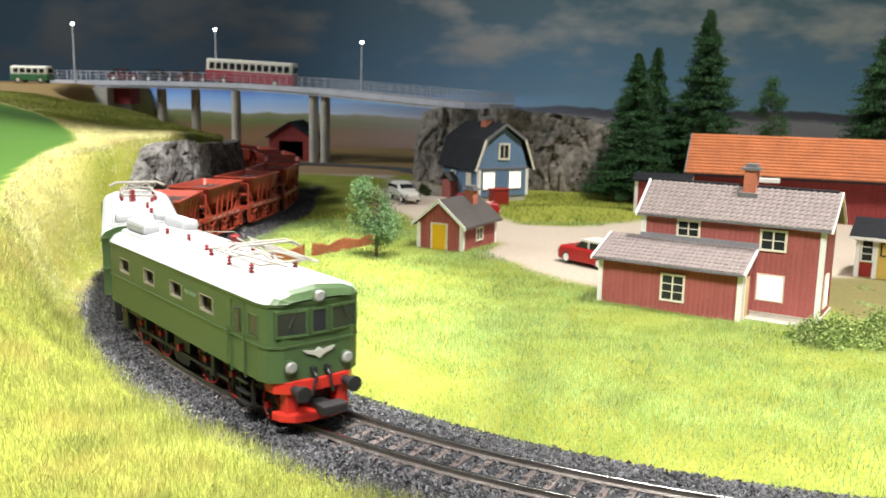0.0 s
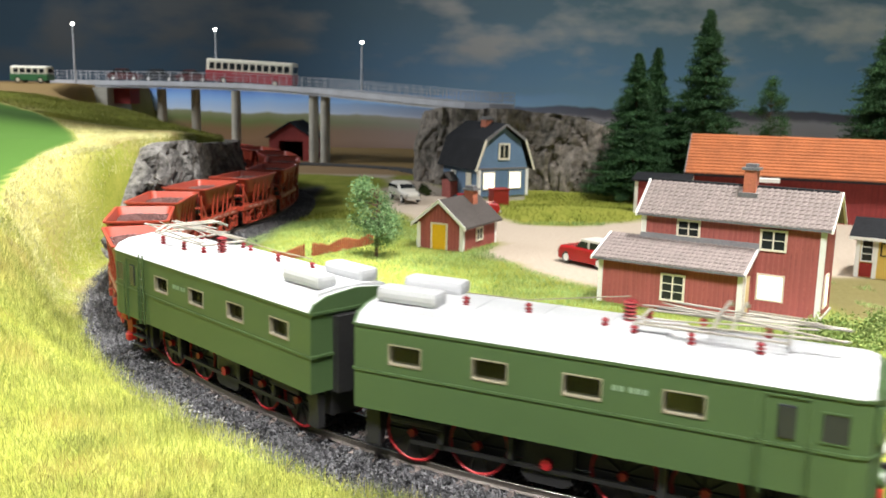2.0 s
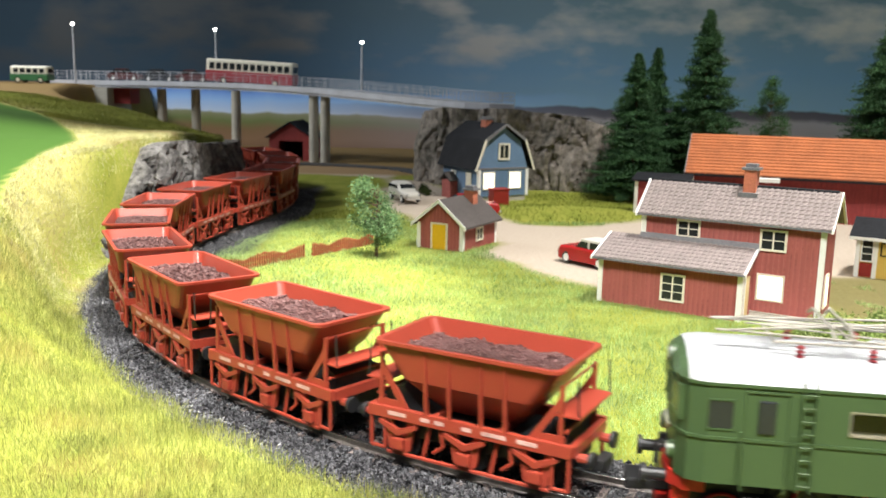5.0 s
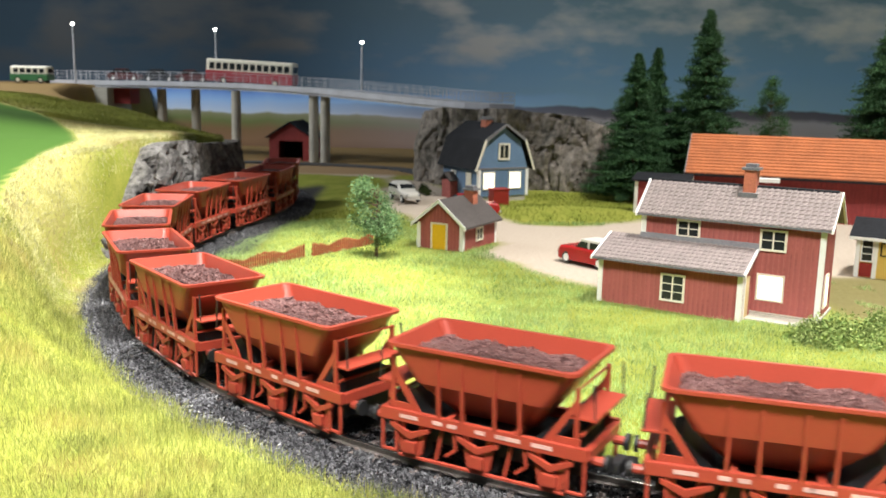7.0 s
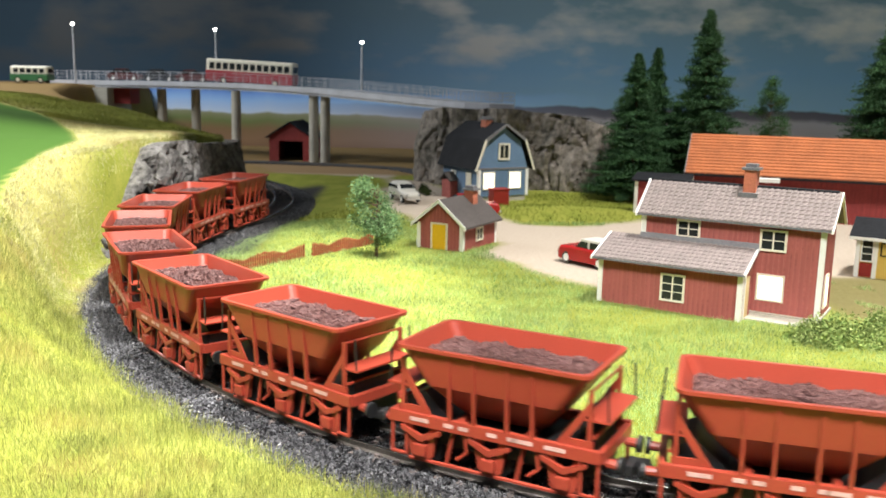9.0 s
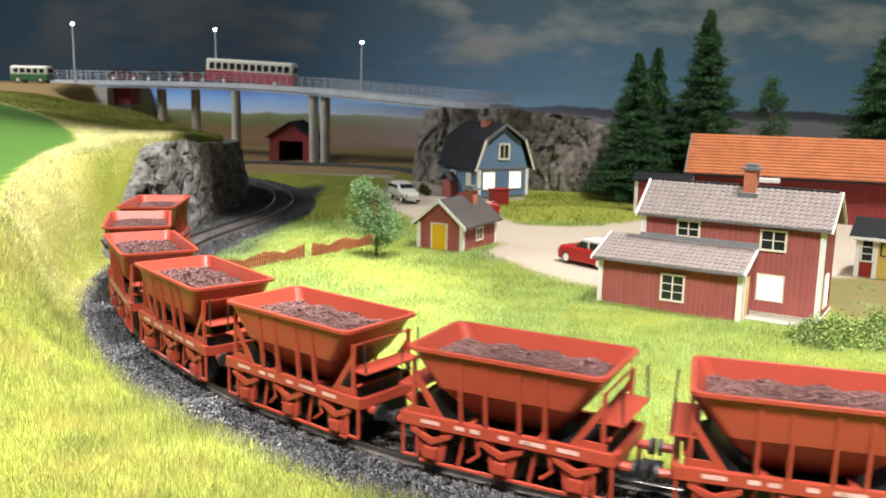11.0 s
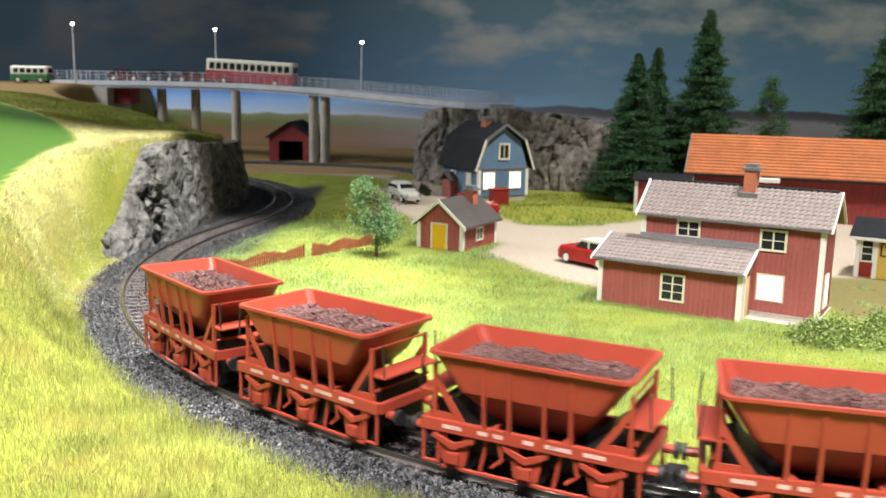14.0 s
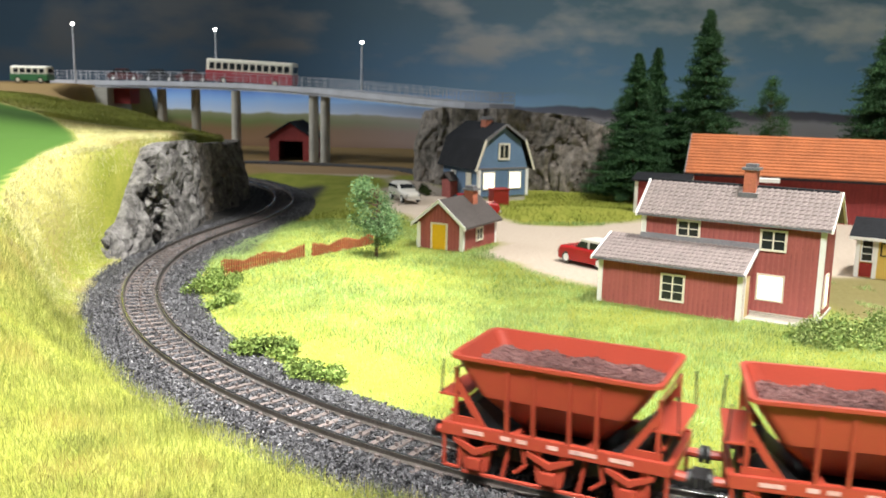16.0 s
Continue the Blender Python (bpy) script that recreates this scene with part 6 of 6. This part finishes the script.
# ---- grass ----
def near_building(x, y):
    hit = np.zeros(x.shape, bool)
    for ox, oy, rz, u0, u1, v0, v1 in ((79, 442, -32, -1, 70, -1, 22), (79, 442, -32, 12, 102, 5, 52), (-16.5, 584, -29, -1, 34, -1, 49), (31, 819, 30, -2, 56, -2, 66), (204, 764, -20, 0, 280, 0, 86), (241, 517, -33, -2, 48, -2, 32)):
        a = radians(rz)
        u = (x - ox) * math.cos(a) + (y - oy) * math.sin(a)
        v = -(x - ox) * math.sin(a) + (y - oy) * math.cos(a)
        hit |= (u > u0) & (u < u1) & (v > v0) & (v < v1)
    return hit


def grass(name, n, box, keep, size, material, label, seed, width=0.27, lean=0.55):
    rng = np.random.default_rng(seed)
    x, y = rng.uniform(box[0], box[1], n), rng.uniform(box[2], box[3], n)
    ok = keep(x, y) & ~near_building(x, y) & (track_gap(x, y) > 27 + 2.5 * wobble(x, y, 7) + rng.normal(0, 1.2, n))
    ok &= (x > -0.56 * y - 40) & (x < 0.56 * y + 40)
    x, y = x[ok], y[ok]
    z = height(x, y)
    m = len(x)
    h = rng.uniform(size[0], size[1], m) * (0.8 + 0.35 * wobble(x, y, 18))
    az, tilt = rng.uniform(0, 6.283, m), np.minimum(np.abs(rng.normal(0, lean, m)), 1.42)
    dx, dy = np.cos(az) * np.sin(tilt) * h, np.sin(az) * np.sin(tilt) * h
    dz = np.cos(tilt) * h
    wa = rng.uniform(0, 6.283, m)
    wx, wy = np.cos(wa) * width / 2, np.sin(wa) * width / 2
    p = np.stack([x, y, z - 0.4], -1)
    v = np.stack([p - np.stack([wx, wy, 0 * wx], -1), p + np.stack([wx, wy, 0 * wx], -1), p + np.stack([dx, dy, dz], -1)], 1)
    ob = new(name, raw_mesh(name, v.reshape(-1, 3), np.arange(3 * m).reshape(m, 3), material))
    tagged(ob, label, "grass", kind="stuff")


def meadow(x, y):
    d, w = hill_depth(x, y)
    bare = (x > 190 + 6 * wobble(x, y, 9)) & (y > 404 + 5 * wobble(x, y, 11)) & (y < 520) & (wobble(y, x, 5) > -0.62)
    return (d < 4) & ~bare & ~inside(x, y, YARD) & (np.hypot(x - C1[0], y - C1[1]) < 352)


def slope(x, y):
    d, w = hill_depth(x, y)
    out = np.hypot(x - C1[0], y - C1[1]) > 380
    return out & (field_mask(x, y) < 0.3) & ((d > 3) | (y < 545)) & ~((y > 545) & (y < 900) & (d < 8))


grass("meadow_grass", 330000, (-140, 330, 205, 460), meadow, (1.8, 4.2), M_GRASS, "bright yellow-green static grass meadow", 31, 0.24, 1.1)
grass("meadow_grass", 130000, (-160, 330, 460, 700), meadow, (2.0, 4.0), M_GRASS, "bright yellow-green static grass meadow", 32, 0.36, 0.8)
grass("meadow_grass", 26000, (-170, 330, 700, 1040), meadow, (2.5, 4.5), M_GRASS_MID, "green static grass by the road", 33, 0.6)
grass("slope_grass", 520000, (-260, 60, 130, 420), slope, (2.6, 7.6), M_GRASS_NEAR, "yellow-green static grass on the bank", 34, 0.17, 1.15)
grass("slope_grass", 300000, (-420, -150, 400, 760), slope, (2.0, 4.2), M_GRASS_DRY, "dry yellowish static grass on the hill", 35, 0.32, 0.9)
grass("slope_grass", 90000, (-640, -190, 760, 1045), slope, (2.4, 4.6), M_GRASS_HILL, "olive static grass on the hill top", 36, 0.6)


# ---- running ----
def motions():
    walk(ENGINES[0], run_rows(UNIT_S[0], 26, 50))
    walk(ENGINES[1], run_rows(UNIT_S[1], 40, 30, True))
    for ob, s in zip(WAGONS, WAGON_S):
        walk(ob, run_rows(s, 21, 21))


motions()
